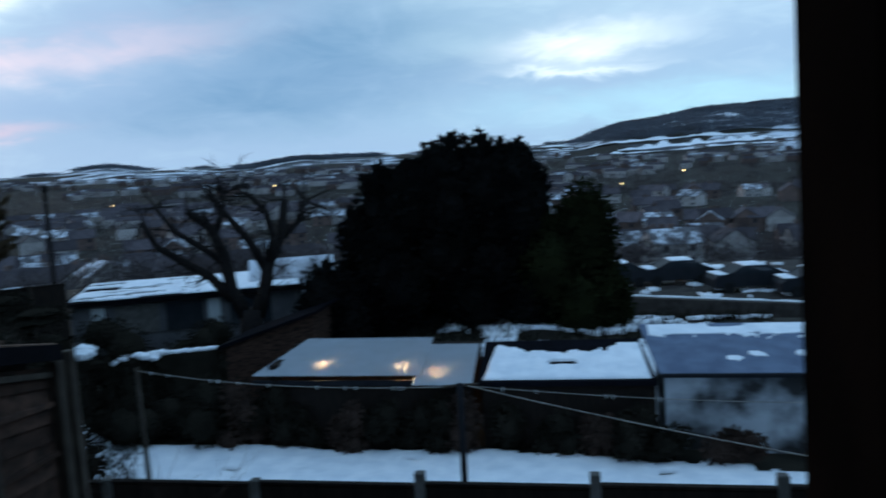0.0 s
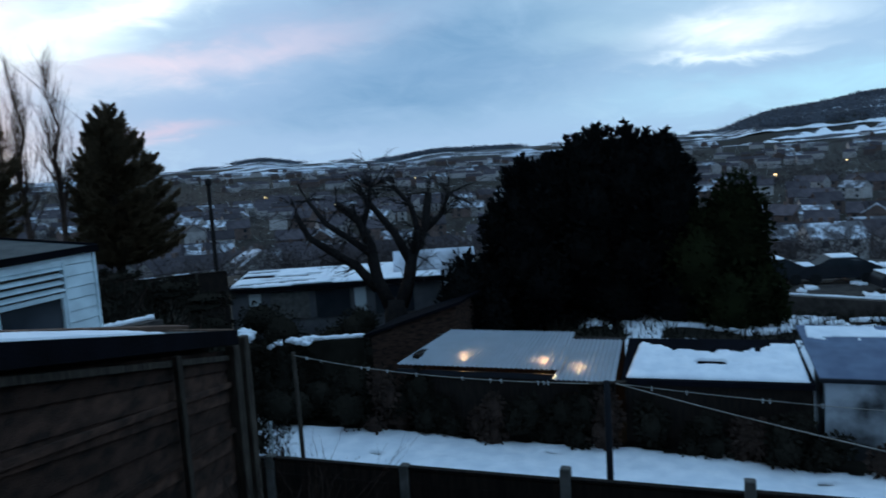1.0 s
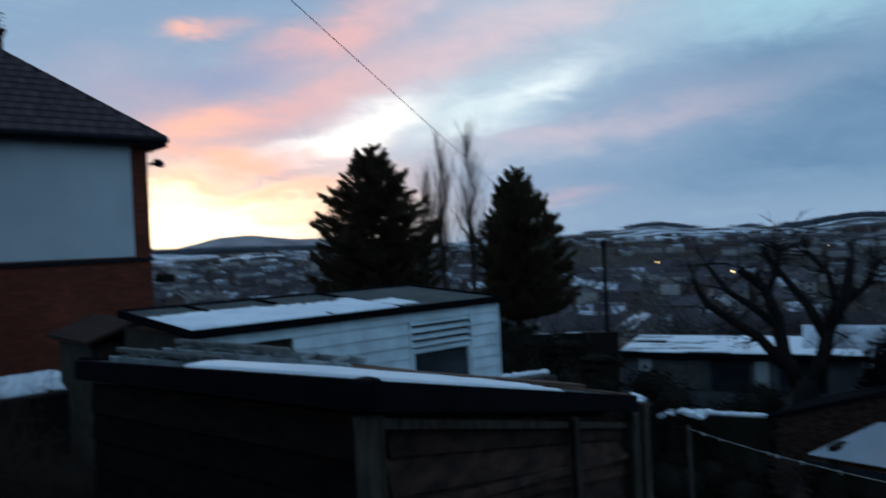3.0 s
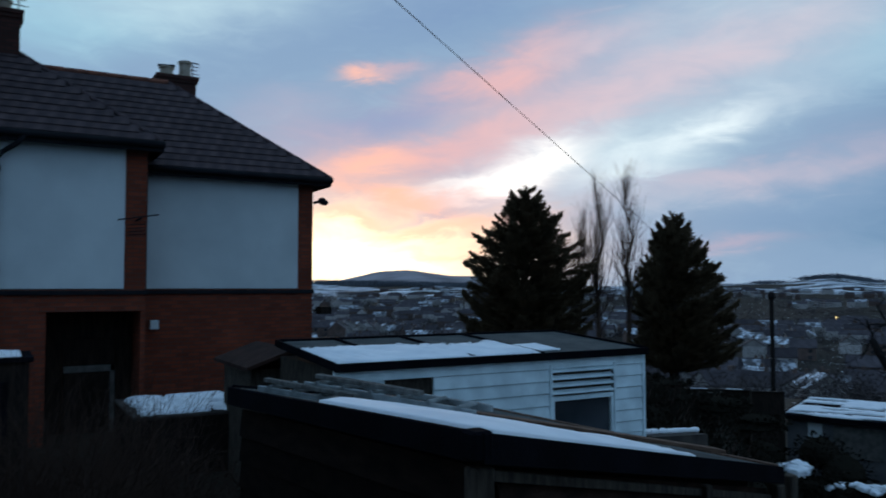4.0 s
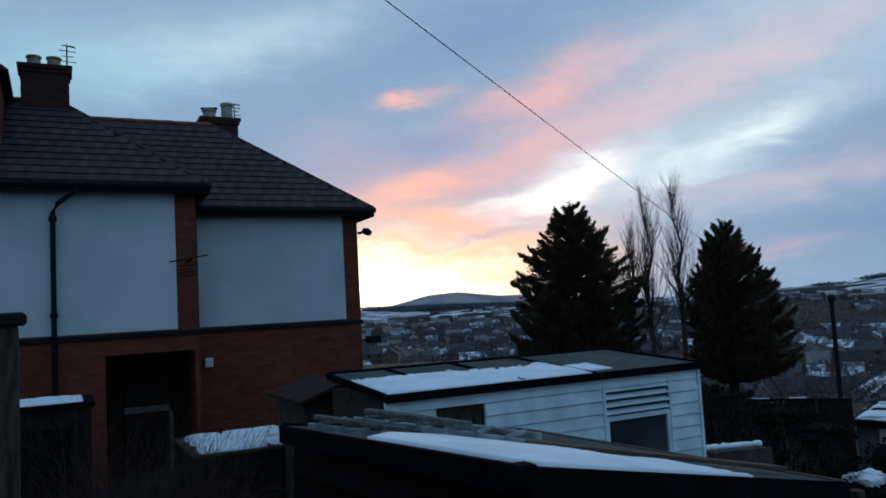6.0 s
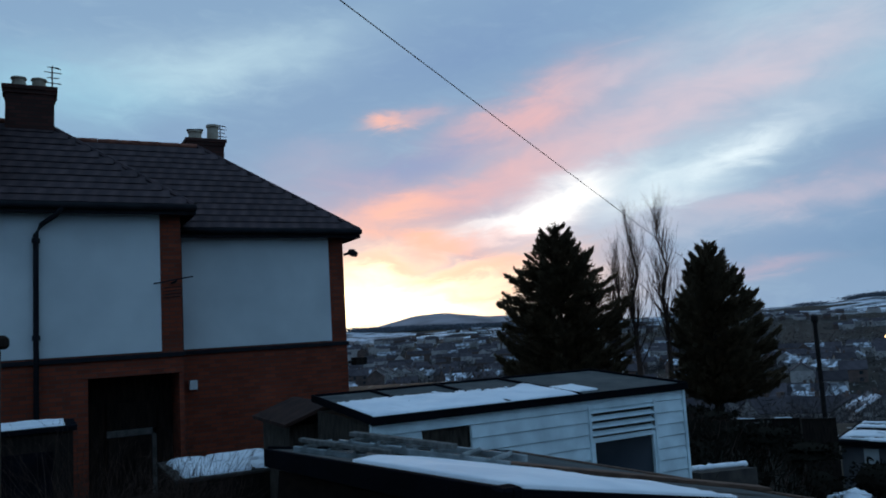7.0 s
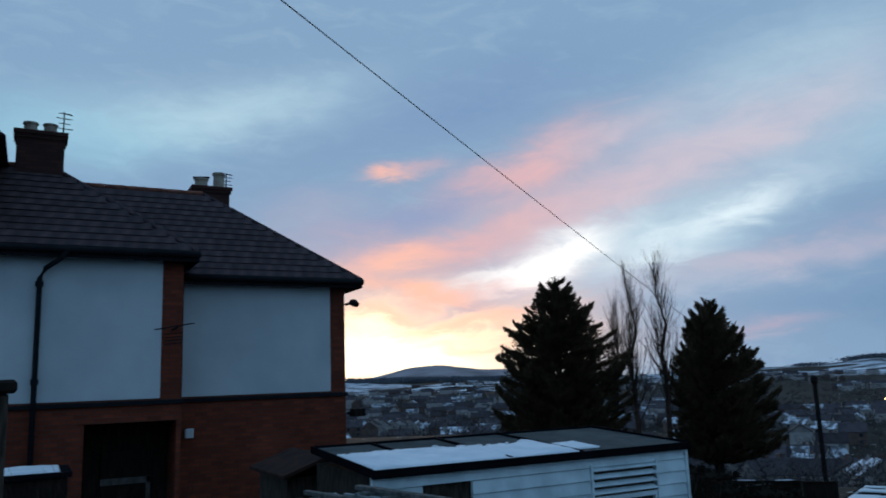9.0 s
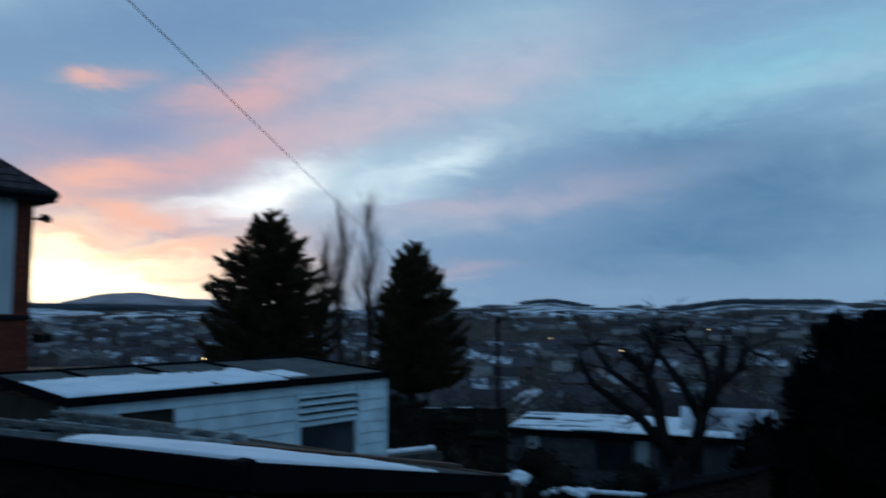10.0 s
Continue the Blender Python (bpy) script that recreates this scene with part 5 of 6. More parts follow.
q = [Vector((a[0] - 0.2, a[1] - 0.2, -5.56)), Vector((b[0] + 0.2, b[1] - 0.2, -4.72)), Vector((b[0] + 0.2, b[1] + 2.4, -4.72)), Vector((a[0] - 0.2, a[1] + 2.4, -5.56))]
hexa(bm, q, [p + Vector((0, 0, 0.1)) for p in q])
part("roof", bm, M_FELT, brown, "dark felt roof")

# scrub in front of the sheds
for i in range(13):
    x = -8.8 + i * 1.02
    r = np.random.default_rng(100 + i)
    h = 1.0 + 0.6 * r.uniform() + (0.35 if x < -5 else 0)
    bush("shrub", (x + r.uniform(-0.2, 0.2), 18.5 - 0.13 * max(0.0, x + 3) + r.uniform(-0.2, 0.05), -7.6), (0.8, 0.45, h), 1100, 0.14, M_HEDGE if i % 3 else M_TWIG, 200 + i,
         "dark winter shrub in front of the sheds", "shrub", "shrubs by the sheds", lumps=5)
for i, (az, d, sx, sz, z) in enumerate(((33.5, 22.6, 1.5, 2.1, -7.5), (30.0, 22.0, 1.5, 2.0, -7.5), (27.2, 21.2, 1.3, 1.9, -7.5), (36.8, 23.4, 1.6, 2.4, -7.4), (24.8, 20.8, 1.0, 1.7, -7.5), (38.5, 20.5, 1.6, 2.2, -6.6),
                                        (40.5, 24, 2.2, 2.4, -6.6), (36.0, 26, 2.4, 2.6, -7.1), (31.5, 26.5, 2.3, 2.7, -7.4), (27.0, 26.5, 1.6, 2.3, -7.4), (43, 19, 1.6, 1.5, -4.6), (46, 22, 1.8, 1.5, -4.2), (40.5, 15.5, 1.2, 1.6, -4.9), (44.5, 14.5, 1.1, 1.0, -3.6), (42.5, 13.2, 0.9, 0.9, -3.9), (46.5, 16.5, 1.2, 1.1, -3.4), (38.8, 13.0, 0.9, 1.0, -4.8), (45, 26, 1.8, 1.6, -4.6), (41.5, 29, 2.0, 1.6, -5.2))):
    gx, gy, _ = polar(az, d, 0)
    gz = ground_z(gx, gy)
    bush("shrub", (gx, gy, gz - 0.1), (sx, sx * 0.8, max(0.45, min(z + sz, -0.165 * d if az > 38 else 0.0) - gz)), 1500, 0.13, M_HEDGE, 300 + i, "dark tangled winter shrub", "shrub", "shrubs in the lower gardens", lumps=6)

# snow-capped objects near the corner of the lean-to
for i, (az, d, el, w) in enumerate(((36.0, 22.3, -11.9, 0.36), (33.6, 22.6, -12.8, 0.16), (31.3, 22.8, -12.7, 0.24))):
    z = d * math.tan(radians(el))
    p = polar(az, d, z)
    gz = ground_z(p[0], p[1])
    r = bush("snowy_shrub", (p[0], p[1], gz), (0.6, 0.5, z - gz + 0.08), 1800, 0.13, M_HEDGE, 610 + i, "dark garden shrub capped with snow", "shrub", "snow-capped shrubs", lumps=7)
    bm = bmesh.new()
    for k in range(3):
        c = Vector((0.9 * w * math.sin(k * 2.4 + i), 0.5 * w * math.cos(k * 2.1), z - gz - 0.03 - 0.05 * k))
        q = bmesh.ops.create_icosphere(bm, subdivisions=3, radius=1.0, matrix=Matrix.Translation(c) @ Matrix.Diagonal((w * (1.0 - 0.25 * k), w * 0.7, w * 0.34, 1)))
        for v in q["verts"]:
            v.co += (v.co - c) * (0.9 * noise.noise(v.co * 9 + Vector((i * 3.1, 0, 0))) + 0.5 * noise.noise(v.co * 23))
    part("snow_cap", bm, M_SNOW, r, "lumpy snow cap", smooth=True)

# low wall topped with snow
lw = thing("snowy_wall", "low garden wall topped with a ridge of snow", "wall")
a, b = Vector(polar(33.8, 23.0, -5.2)), Vector(polar(27.0, 24.2, -5.55))
plank("wall", a, b, lw, M_HEDGE, 2.6, 0.2, "dark mossy wall", -0.02, 0)
bm = bmesh.new()
n = 26
rings(bm, [a.lerp(b, i / n) + Vector((0.1, 0, 0.03 + 0.05 * noise.noise((i * 0.7, 0, 0)))) for i in range(n + 1)], [0.075 + 0.045 * noise.noise((i * 0.9, 5, 0)) for i in range(n + 1)], 7)
part("snow_cap", bm, M_SNOW, lw, "ridge of snow", smooth=True)


# ---------- low building with a snowy flat roof ----------
bun = thing("low_building", "single-storey grey building with a long snowy flat roof", "building")
G0, G1 = Vector(polar(36.7, 34, 0)), Vector(polar(20.3, 33, 0))
gd = (G1 - G0).normalized()
gn = Vector((-gd.y, gd.x, 0))
GZ = -5.10


def gpt(u, v, z):
    p = G0 + gd * u + gn * v
    return Vector((p.x, p.y, z))


GL = (G1 - G0).length
bm = bmesh.new()
hexa(bm, [gpt(0.2, 0.3, -8.2), gpt(GL - 0.2, 0.3, -8.2), gpt(GL - 0.2, 4.6, -8.2), gpt(0.2, 4.6, -8.2)], [gpt(0.2, 0.3, GZ - 0.15), gpt(GL - 0.2, 0.3, GZ - 0.15), gpt(GL - 0.2, 4.6, GZ), gpt(0.2, 4.6, GZ)])
part("wall", bm, M_GREYWALL, bun, "dull grey wall")
bm = bmesh.new()
hexa(bm, [gpt(0, 0, GZ - 0.18), gpt(GL, 0, GZ - 0.18), gpt(GL, 4.9, GZ - 0.05), gpt(0, 4.9, GZ - 0.05)], [gpt(0, 0, GZ), gpt(GL, 0, GZ), gpt(GL, 4.9, GZ + 0.13), gpt(0, 4.9, GZ + 0.13)])
part("roof", bm, M_FELT, bun, "dark flat felt roof")
for u0, u1, nm, mt in ((1.0, 1.5, "window", M_RENDER), (1.9, 3.6, "garage_door", M_CONCRETE), (3.9, 5.4, "window", M_GLASSDARK), (5.6, 6.1, "window", M_RENDER), (6.5, 8.2, "window", M_GLASSDARK)):
    bm = bmesh.new()
    hexa(bm, [gpt(u0, 0.22, -6.6), gpt(u1, 0.22, -6.6), gpt(u1, 0.3, -6.6), gpt(u0, 0.3, -6.6)], [gpt(u0, 0.22, GZ - 0.3), gpt(u1, 0.22, GZ - 0.3), gpt(u1, 0.3, GZ - 0.3), gpt(u0, 0.3, GZ - 0.3)])
    part(nm, bm, mt, bun)
snow_sheet("snow_on_roof", "snow lying on the long flat roof with bare streaks", lambda u, v: gpt(u, v, GZ + 0.0265 * v), (0.05, GL - 0.05, 90), (0.05, 4.8, 40), 0.12, 0.08, 14.0,
           keep=lambda u, v, w: not (u < 4.6 and noise.noise((u * 0.5, v * 2.6, 3.0)) > 0.22))
# steeper snowy roof beside it
side = thing("outbuilding", "small outbuilding with a pitched snowy roof", "building", polar(21.0, 34, -7.6), 22)
boxpart("wall", side, M_STONE, (-1.6, 1.6, 0.0, 3.0, 0, 2.0), "dark wall")
bm = bmesh.new()
hexa(bm, [(-1.9, -0.25, 1.95), (1.9, -0.25, 1.95), (1.9, 1.5, 3.3), (-1.9, 1.5, 3.3)], [(-1.9, -0.25, 2.07), (1.9, -0.25, 2.07), (1.9, 1.5, 3.42), (-1.9, 1.5, 3.42)])
part("roof", bm, M_SNOWROOF, side, "snow-covered roof slope")

# telegraph pole with a stubby ivy top
tp = thing("telegraph_pole", "dark wooden pole with a clump of fittings on top", "pole", polar(37.0, 46, 0))
bm = bmesh.new()
rings(bm, [(0, 0, -9.0), (0, 0, -0.4)], [0.14, 0.11], 8)
part("shaft", bm, M_BARK, tp)
bm = bmesh.new()
rings(bm, [(0, 0, -0.75), (0.0, 0, -0.6), (0, 0, -0.4), (0, 0, -0.28)], [0.12, 0.2, 0.18, 0.08], 9)
part("head", bm, M_BARK, tp, "rough dark pole head")

# long dark fence beyond the white shed, with snow lying on parts of its capping
bfence = thing("boundary_fence", "long dark timber panel fence with thin snow on its capping", "fence")
a, b = Vector(polar(48.5, 30, -3.78)), Vector(polar(36.4, 33, -4.12))
rgh = np.random.default_rng(77)
n = 5
for i in range(n):
    p, q = a.lerp(b, i / n), a.lerp(b, (i + 1) / n)
    dz = Vector((0, 0, rgh.normal() * 0.02))
    panel = plank("panel", p + dz, q + dz, bfence, M_DARKWOOD, 3.4, 0.05, "dark close-boarded panel", -0.03, 0)
    plank("capping", p + dz, q + dz, panel, M_DARKWOOD, 0.05, 0.11, "", 0.02, -0.03)
    plank("post", p, p.lerp(q, 0.05), bfence, M_OLDWOOD, 3.4, 0.1, "", 0.05, 0.02)
    if i in (0, 2, 3):
        u0, u1 = sorted(rgh.uniform(0.02, 0.98, 2))
        u1 = min(0.98, max(u1, u0 + 0.45))
        bm = bmesh.new()
        rings(bm, [p.lerp(q, u0 + (u1 - u0) * k / 10) + dz + Vector((0, 0, 0.025)) for k in range(11)], [0.03 + 0.012 * noise.noise((i * 4 + k * 0.9, 1, 0)) for k in range(11)], 6)
        part("snow_line", bm, M_SNOW, panel, "thin line of lying snow", smooth=True)
# clothes-drying frame of thin poles in front of it
frame_ = thing("drying_frame", "thin weathered pole frame in the lower garden", "frame")
fa, fb = Vector(polar(44.3, 27, -3.6)), Vector(polar(40.4, 27.5, -3.52))
for p in (fa.lerp(fb, 0.08), fa.lerp(fb, 0.35), fa.lerp(fb, 0.95)):
    bm = bmesh.new()
    rings(bm, [(p.x, p.y, ground_z(p.x, p.y) - 0.2), (p.x + 0.03, p.y, p.z)], [0.035, 0.03], 6)
    part("pole", bm, M_OLDWOOD, frame_, smooth=True)
bm = bmesh.new()
rings(bm, [fa, fa.lerp(fb, 0.5) - Vector((0, 0, 0.04)), fb], [0.022] * 3, 6)
part("rail", bm, M_PALEWOOD, frame_, smooth=True)


# ---------- lane, wall and snowy cars to the right ----------
lane = thing("retaining_wall", "rough stone retaining wall below the parked cars", "wall")
a, b = Vector((0.3, 43.4, -8.1)), Vector((17.2, 37.8, -8.1))
plank("wall", a, b, lane, M_STONE, 3.0, 0.4, "rough stone face", 0, 0)
bm = bmesh.new()
rings(bm, [a.lerp(b, i / 30) + Vector((0, 0.2, 0.04 * noise.noise((i, 1, 0)))) for i in range(31)], [0.08 + 0.07 * noise.noise((i * 0.8, 2, 0)) for i in range(31)], 6)
part("snow_cap", bm, M_SNOW, lane, "snow along the wall top", smooth=True)


def car(at, turn, label):
    root = thing("parked_car", label, "car", at, turn, "snow-covered parked cars")
    prof = [(-2.1, 0.3), (-2.1, 0.75), (-1.9, 0.95), (-1.2, 1.02), (-0.55, 1.42), (0.85, 1.45), (1.65, 1.0), (2.05, 0.9), (2.1, 0.3)]
    bm = bmesh.new()
    hexa(bm, [(x, -0.82, z) for x, z in prof][::-1], [(x, 0.82, z) for x, z in prof][::-1])
    part("body", bm, M_CAR, root, "dark car body", 0.05)
    for y0, y1 in ((-0.835, -0.80), (0.80, 0.835)):
        bm = bmesh.new()
        ring = ((-1.1, 1.02), (-0.5, 1.36), (0.8, 1.38), (1.45, 1.02))
        hexa(bm, [(x, y0, z) for x, z in ring][::-1], [(x, y1, z) for x, z in ring][::-1])
        part("side_window", bm, M_GLASSDARK, root, "dark side window")
    for x in (-1.3, 1.3):
        for y in (-0.75, 0.75):
            bm = bmesh.new()
            rings(bm, [(x, y - 0.1, 0.3), (x, y + 0.1, 0.3)], [0.31, 0.31], 14)
            part("wheel", bm, M_RUBBER, root)
    bm = bmesh.new()
    for x0, x1, z in ((-0.5, 0.85, 1.44), (-2.0, -1.25, 1.0), (1.65, 2.05, 0.96)):
        hexa(bm, [(x0, -0.76, z), (x1, -0.76, z), (x1, 0.76, z), (x0, 0.76, z)], [(x0 + 0.08, -0.66, z + 0.07), (x1 - 0.08, -0.6, z + 0.06), (x1 - 0.08, 0.6, z + 0.07), (x0 + 0.08, 0.66, z + 0.06)])
    part("snow_load", bm, M_SNOW, root, "snow lying on roof and bonnet", 0.04)
    return root


for az, d, t_, lb in ((-2.8, 46, 15, "dark car under snow parked on the lane"), (-7.2, 47, 8, "dark parked car with a snowy roof"), (-12.0, 45, 12, "parked car half buried in snow"), (-16.5, 44, 5, "snow-covered parked car at the wall")):
    car(polar(az, d, -8.13), t_, lb)
snow_sheet("snow_patch", "patchy snow on the lane bank", lambda u, v: (u, v, -8.12), (0.6, 18.0, 110), (40.0, 54.0, 70), 0.1, 0.16, 21.0,
           keep=lambda u, v, w: v > 43.7 - 0.33 * u and noise.noise((u * 0.8, v * 0.7, 9.0)) + 0.6 * w > 0.24)
bm = bmesh.new()
hexa(bm, [(0.5, 43.4, -13), (17, 38, -13), (26, 56, -13), (0.5, 56, -13)], [(0.5, 43.4, -8.12), (17, 38, -8.12), (26, 56, -8.3), (0.5, 56, -8.3)])
solid("lane", bm, M_STONE, "dark lane bank carrying the parked cars", "lane", kind="structure")

# overhead wire to the conifer
wb, wa = Vector(polar(45.03, 27.5, 2.02)), Vector(polar(66.74, 10.0, 4.19))
line("overhead_wire", [wb + (wa - wb) * 1.5, wb], 0.008, M_BLACK, "thin black overhead telephone wire", 0.03)


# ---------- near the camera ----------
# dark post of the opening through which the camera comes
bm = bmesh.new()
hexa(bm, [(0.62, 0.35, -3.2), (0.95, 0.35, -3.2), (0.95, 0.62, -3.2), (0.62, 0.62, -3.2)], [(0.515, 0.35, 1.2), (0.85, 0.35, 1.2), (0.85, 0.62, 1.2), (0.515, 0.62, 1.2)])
solid("door_post", bm, M_DOORPOST, "timber post of the doorway, shade put into its dark colour", "post", bevel=0.01, kind="structure")
bm = bmesh.new()
box(bm, -1.2, 2.4, -2.6, 0.75, -3.4, -1.62)
solid("landing", bm, M_CONCRETE, "plain raised concrete landing", "landing", kind="structure")

# unseen wall behind the camera, added to keep sky light off near fronts
bm = bmesh.new()
box(bm, -1.6, 7.5, -1.5, -1.2, -3.4, 4.6)
solid("unseen_shade_wall", bm, M_BRICK, "unseen plain brick house wall added behind the landing to block sky light", "wall", kind="structure")

gp = thing("gate_post", "old grey timber gate post with a capping piece", "post", (-6.0, -0.35, 0))
boxpart("shaft", gp, M_OLDWOOD, (-0.09, 0.09, -0.13, 0.11, -3.0, 0.06), "", 0.01)
boxpart("cap", gp, M_DARKWOOD, (-0.14, 0.14, -0.18, 0.16, 0.06, 0.15), "dark post cap", 0.02)


def twig_bush(at, size, stems, seed, label):
    rg = np.random.default_rng(seed)
    root = thing("twiggy_bush", label, "bush", at, 0, "bare bushes below the house")
    bm = bmesh.new()
    tips = []
    for i in range(stems):
        p = Vector((rg.normal() * size[0] * 0.3, rg.normal() * size[0] * 0.3, 0))
        d = Vector((rg.normal() * 0.35, rg.normal() * 0.35, 1)).normalized()
        branch(bm, tips, p, d, size[1] * rg.uniform(0.3, 0.5), 0.015, 3, rg, 0.42, 0.03, 3, 3)
    part("thicket", bm, M_REED, root, "thin brown bare stems")
    return root


for i, (az, d, h) in enumerate(((90, 6.2, 2.2), (86.5, 6.6, 2.5), (83.5, 6.2, 2.2), (80.5, 6.8, 2.1), (88, 7.8, 2.7), (78, 7.4, 1.9), (84.5, 8.6, 2.5), (91.5, 7.5, 2.5), (81.5, 9, 2.3), (34, 5.3, 1.9), (39.5, 4.0, 1.3), (43.5, 3.2, 1.2))):
    twig_bush(polar(az, d, -2.95 if az > 60 else -3.5), (0.8 if az > 60 else 0.35, h * 0.86), 64 if az > 60 else 14, 500 + i, "dense tangle of bare brown stems")

# low snowy wall and bits by the house
yard = thing("raised_bed", "dark walled raised bed covered with snow", "raised bed")
boxpart("wall", yard, M_DARKWOOD, (-13.7, -11.6, 1.7, 3.75, -3.1, -1.90), "dark wall")
boxpart("coping", yard, M_STONE, (-13.72, -11.58, 1.68, 3.77, -1.90, -1.86), "dark coping")
snow_sheet("snow_on_bed", "lumpy snow lying on the raised bed", lambda u, v: (u, v, -1.86), (-13.65, -11.62, 50), (1.72, 3.5, 46), 0.14, 0.10, 30.0, keep=lambda u, v, w: w > -0.28)
bm = bmesh.new()
box(bm, -12.3, -11.85, 3.3, 3.7, -1.86, -1.56)
solid("planter_box", bm, M_RIDGE, "reddish-brown planter box on the yard wall", "planter", bevel=0.02)
lowroof = thing("coal_store", "low dark store with a snowy lid", "store")
boxpart("body", lowroof, M_DARKWOOD, (-13.2, -12.0, -0.75, 0.4, -3.1, -1.05), "dark boarded body")
boxpart("lid", lowroof, M_FELT, (-13.25, -11.95, -0.8, 0.45, -1.05, -0.98), "black felt lid")
boxpart("hatch", lowroof, M_FELT, (-12.0, -11.975, -0.5, 0.15, -2.6, -1.3), "dark hatch")
snow_sheet("snow_on_lid", "snow lying on the store lid", lambda u, v: (u, v, -0.98), (-13.1, -12.0, 14), (-0.7, 0.35, 22), 0.04, 0.06, 33.0)


# ---------- the town in the valley ----------
def town_house(name, mats, w, l, h, rise, label):
    root = thing(name, label, "house", group="houses in the valley")
    boxpart("wall", root, mats[0], (-w / 2, w / 2, -l / 2, l / 2, -4, h), "", 0.0)
    bm = bmesh.new()
    for s in (-1, 1):
        hexa(bm, [(-w / 2 - 0.3, s * (l / 2 + 0.35), h - 0.2), (w / 2 + 0.3, s * (l / 2 + 0.35), h - 0.2), (w / 2 + 0.3, 0, h + rise - 0.1), (-w / 2 - 0.3, 0, h + rise - 0.1)],
             [(-w / 2 - 0.3, s * (l / 2 + 0.35), h - 0.02), (w / 2 + 0.3, s * (l / 2 + 0.35), h - 0.02), (w / 2 + 0.3, 0, h + rise + 0.1), (-w / 2 - 0.3, 0, h + rise + 0.1)])
    part("roof", bm, mats[1], root)
    bm = bmesh.new()
    hexa(bm, [(-w / 2, -l / 2, h - 0.05), (w / 2, -l / 2, h - 0.05), (w / 2, l / 2, h - 0.05), (-w / 2, l / 2, h - 0.05)], [(-w / 2, -0.05, h + rise - 0.1), (w / 2, -0.05, h + rise - 0.1), (w / 2, 0.05, h + rise - 0.1), (-w / 2, 0.05, h + rise - 0.1)])
    part("gable", bm, mats[0], root)
    boxpart("chimney", root, M_TOWNB, (-0.4, 0.4, -0.3, 0.3, h + rise * 0.6, h + rise + 1.0), "", 0.0)
    for s in (-1, 1):
        for x in (-w * 0.27, w * 0.27):
            for z in (1.0, 3.4):
                if z + 1.2 < h:
                    boxpart("window", root, M_GLASSDARK, (x - 0.6, x + 0.6, s * l / 2 - 0.03, s * l / 2 + 0.03, z, z + 1.2), "", 0.0)
    return root


kinds = [town_house("town_house", (M_TOWNA, M_TOWNROOF), 9, 8, 5.2, 2.8, "pale two-storey house with a dark roof"),
         town_house("town_house", (M_TOWNA, M_SNOWROOF), 10, 8, 5.0, 2.6, "pale house with a snow-dusted roof"),
         town_house("town_house", (M_TOWNB, M_TOWNROOF), 9, 8, 5.2, 3.0, "brick house with a dark roof"),
         town_house("town_house", (M_TOWNB, M_SNOWROOF), 14, 8, 5.0, 2.8, "brick terrace house with snow on its roof")]
rg = np.random.default_rng(90)
firsts, count = set(), 0
BOUNDS = ((-16, 40), (30, 76))
for k in range(3000):
    if count >= 286:
        break
    az, r = rg.uniform(-16, 75), 165 * (520 / 165) ** rg.uniform(0, 1)
    row = round(r / 18) * 18
    x, y, _ = polar(az, row, 0)
    which = int(rg.choice(4, p=(0.42, 0.14, 0.32, 0.12)))
    turn = az + rg.choice((0, 0, 0, 90, 20, -25)) + rg.normal() * 5
    m = pose(x, y, ground_z(x, y) - 0.6, 0, 0, turn)
    if which not in firsts:
        kinds[which].matrix_basis = m
        firsts.add(which)
    else:
        copy_thing(kinds[which], m)
    count += 1

# a row of pale gabled houses down the slope under the sunset
for i in range(9):
    az, r = 62.2 + i * 0.66, 470 - i * 9
    x, y, _ = polar(az, r, 0)
    copy_thing(kinds[0 if i % 3 else 1], pose(x, y, ground_z(x, y) + 0.5, 0, 0, az + 90 + 8 * math.sin(i * 2.3)))


def far_town(name, mats, number, seed, label):
    """Streets too far off to tell their houses apart: plain gabled houses in rows, joined."""
    rg = np.random.default_rng(seed)
    vs, fs, ms = [], [], []
    for k in range(number):
        az, r = rg.uniform(-18, 76), 480 * (1650 / 480) ** rg.uniform(0, 1)
        row = round(r / 24) * 24
        x, y, _ = polar(az, row, 0)
        if noise.noise((x * 0.004, y * 0.004, 8.0)) < -0.12:
            continue
        w, l, h, t = rg.uniform(8, 20), rg.uniform(7, 9), rg.uniform(4.5, 6.5), radians(az + rg.choice((0, 0, 0, 90, 15)) + rg.normal() * 4)
        c, sn, z = math.cos(t), math.sin(t), ground_z(x, y)
        n = len(vs)
        for px, py, pz in ((-1, -1, -3), (1, -1, -3), (1, 1, -3), (-1, 1, -3), (-1, -1, h), (1, -1, h), (1, 1, h), (-1, 1, h), (-1, 0, h + 2.8), (1, 0, h + 2.8)):
            vs.append((x + px * w / 2 * c - py * l / 2 * sn, y + px * w / 2 * sn + py * l / 2 * c, z + pz))
        for f, mt in (((0, 1, 5, 4), 0), ((2, 3, 7, 6), 0), ((1, 2, 6, 9, 5), 0), ((3, 0, 4, 8, 7), 0), ((4, 5, 9, 8), 1), ((6, 7, 8, 9), 1)):
            fs.append([n + q for q in f])
            ms.append(mt)
    me = bpy.data.meshes.new(name)
    me.from_pydata(vs, [], fs)
    for mt in mats:
        me.materials.append(mt)
    me.polygons.foreach_set("material_index", ms)
    return tagged(new(name, me), label, "houses", kind="stuff")


far_town("far_houses", (M_TOWNA, M_TOWNROOF), 700, 41, "distant rows of pale houses across the valley")
far_town("far_houses", (M_TOWNB, M_TOWNROOF), 500, 42, "distant rows of brick houses across the valley")
far_town("far_houses", (M_TOWNA, M_SNOWROOF), 200, 43, "distant houses with snow on their roofs")
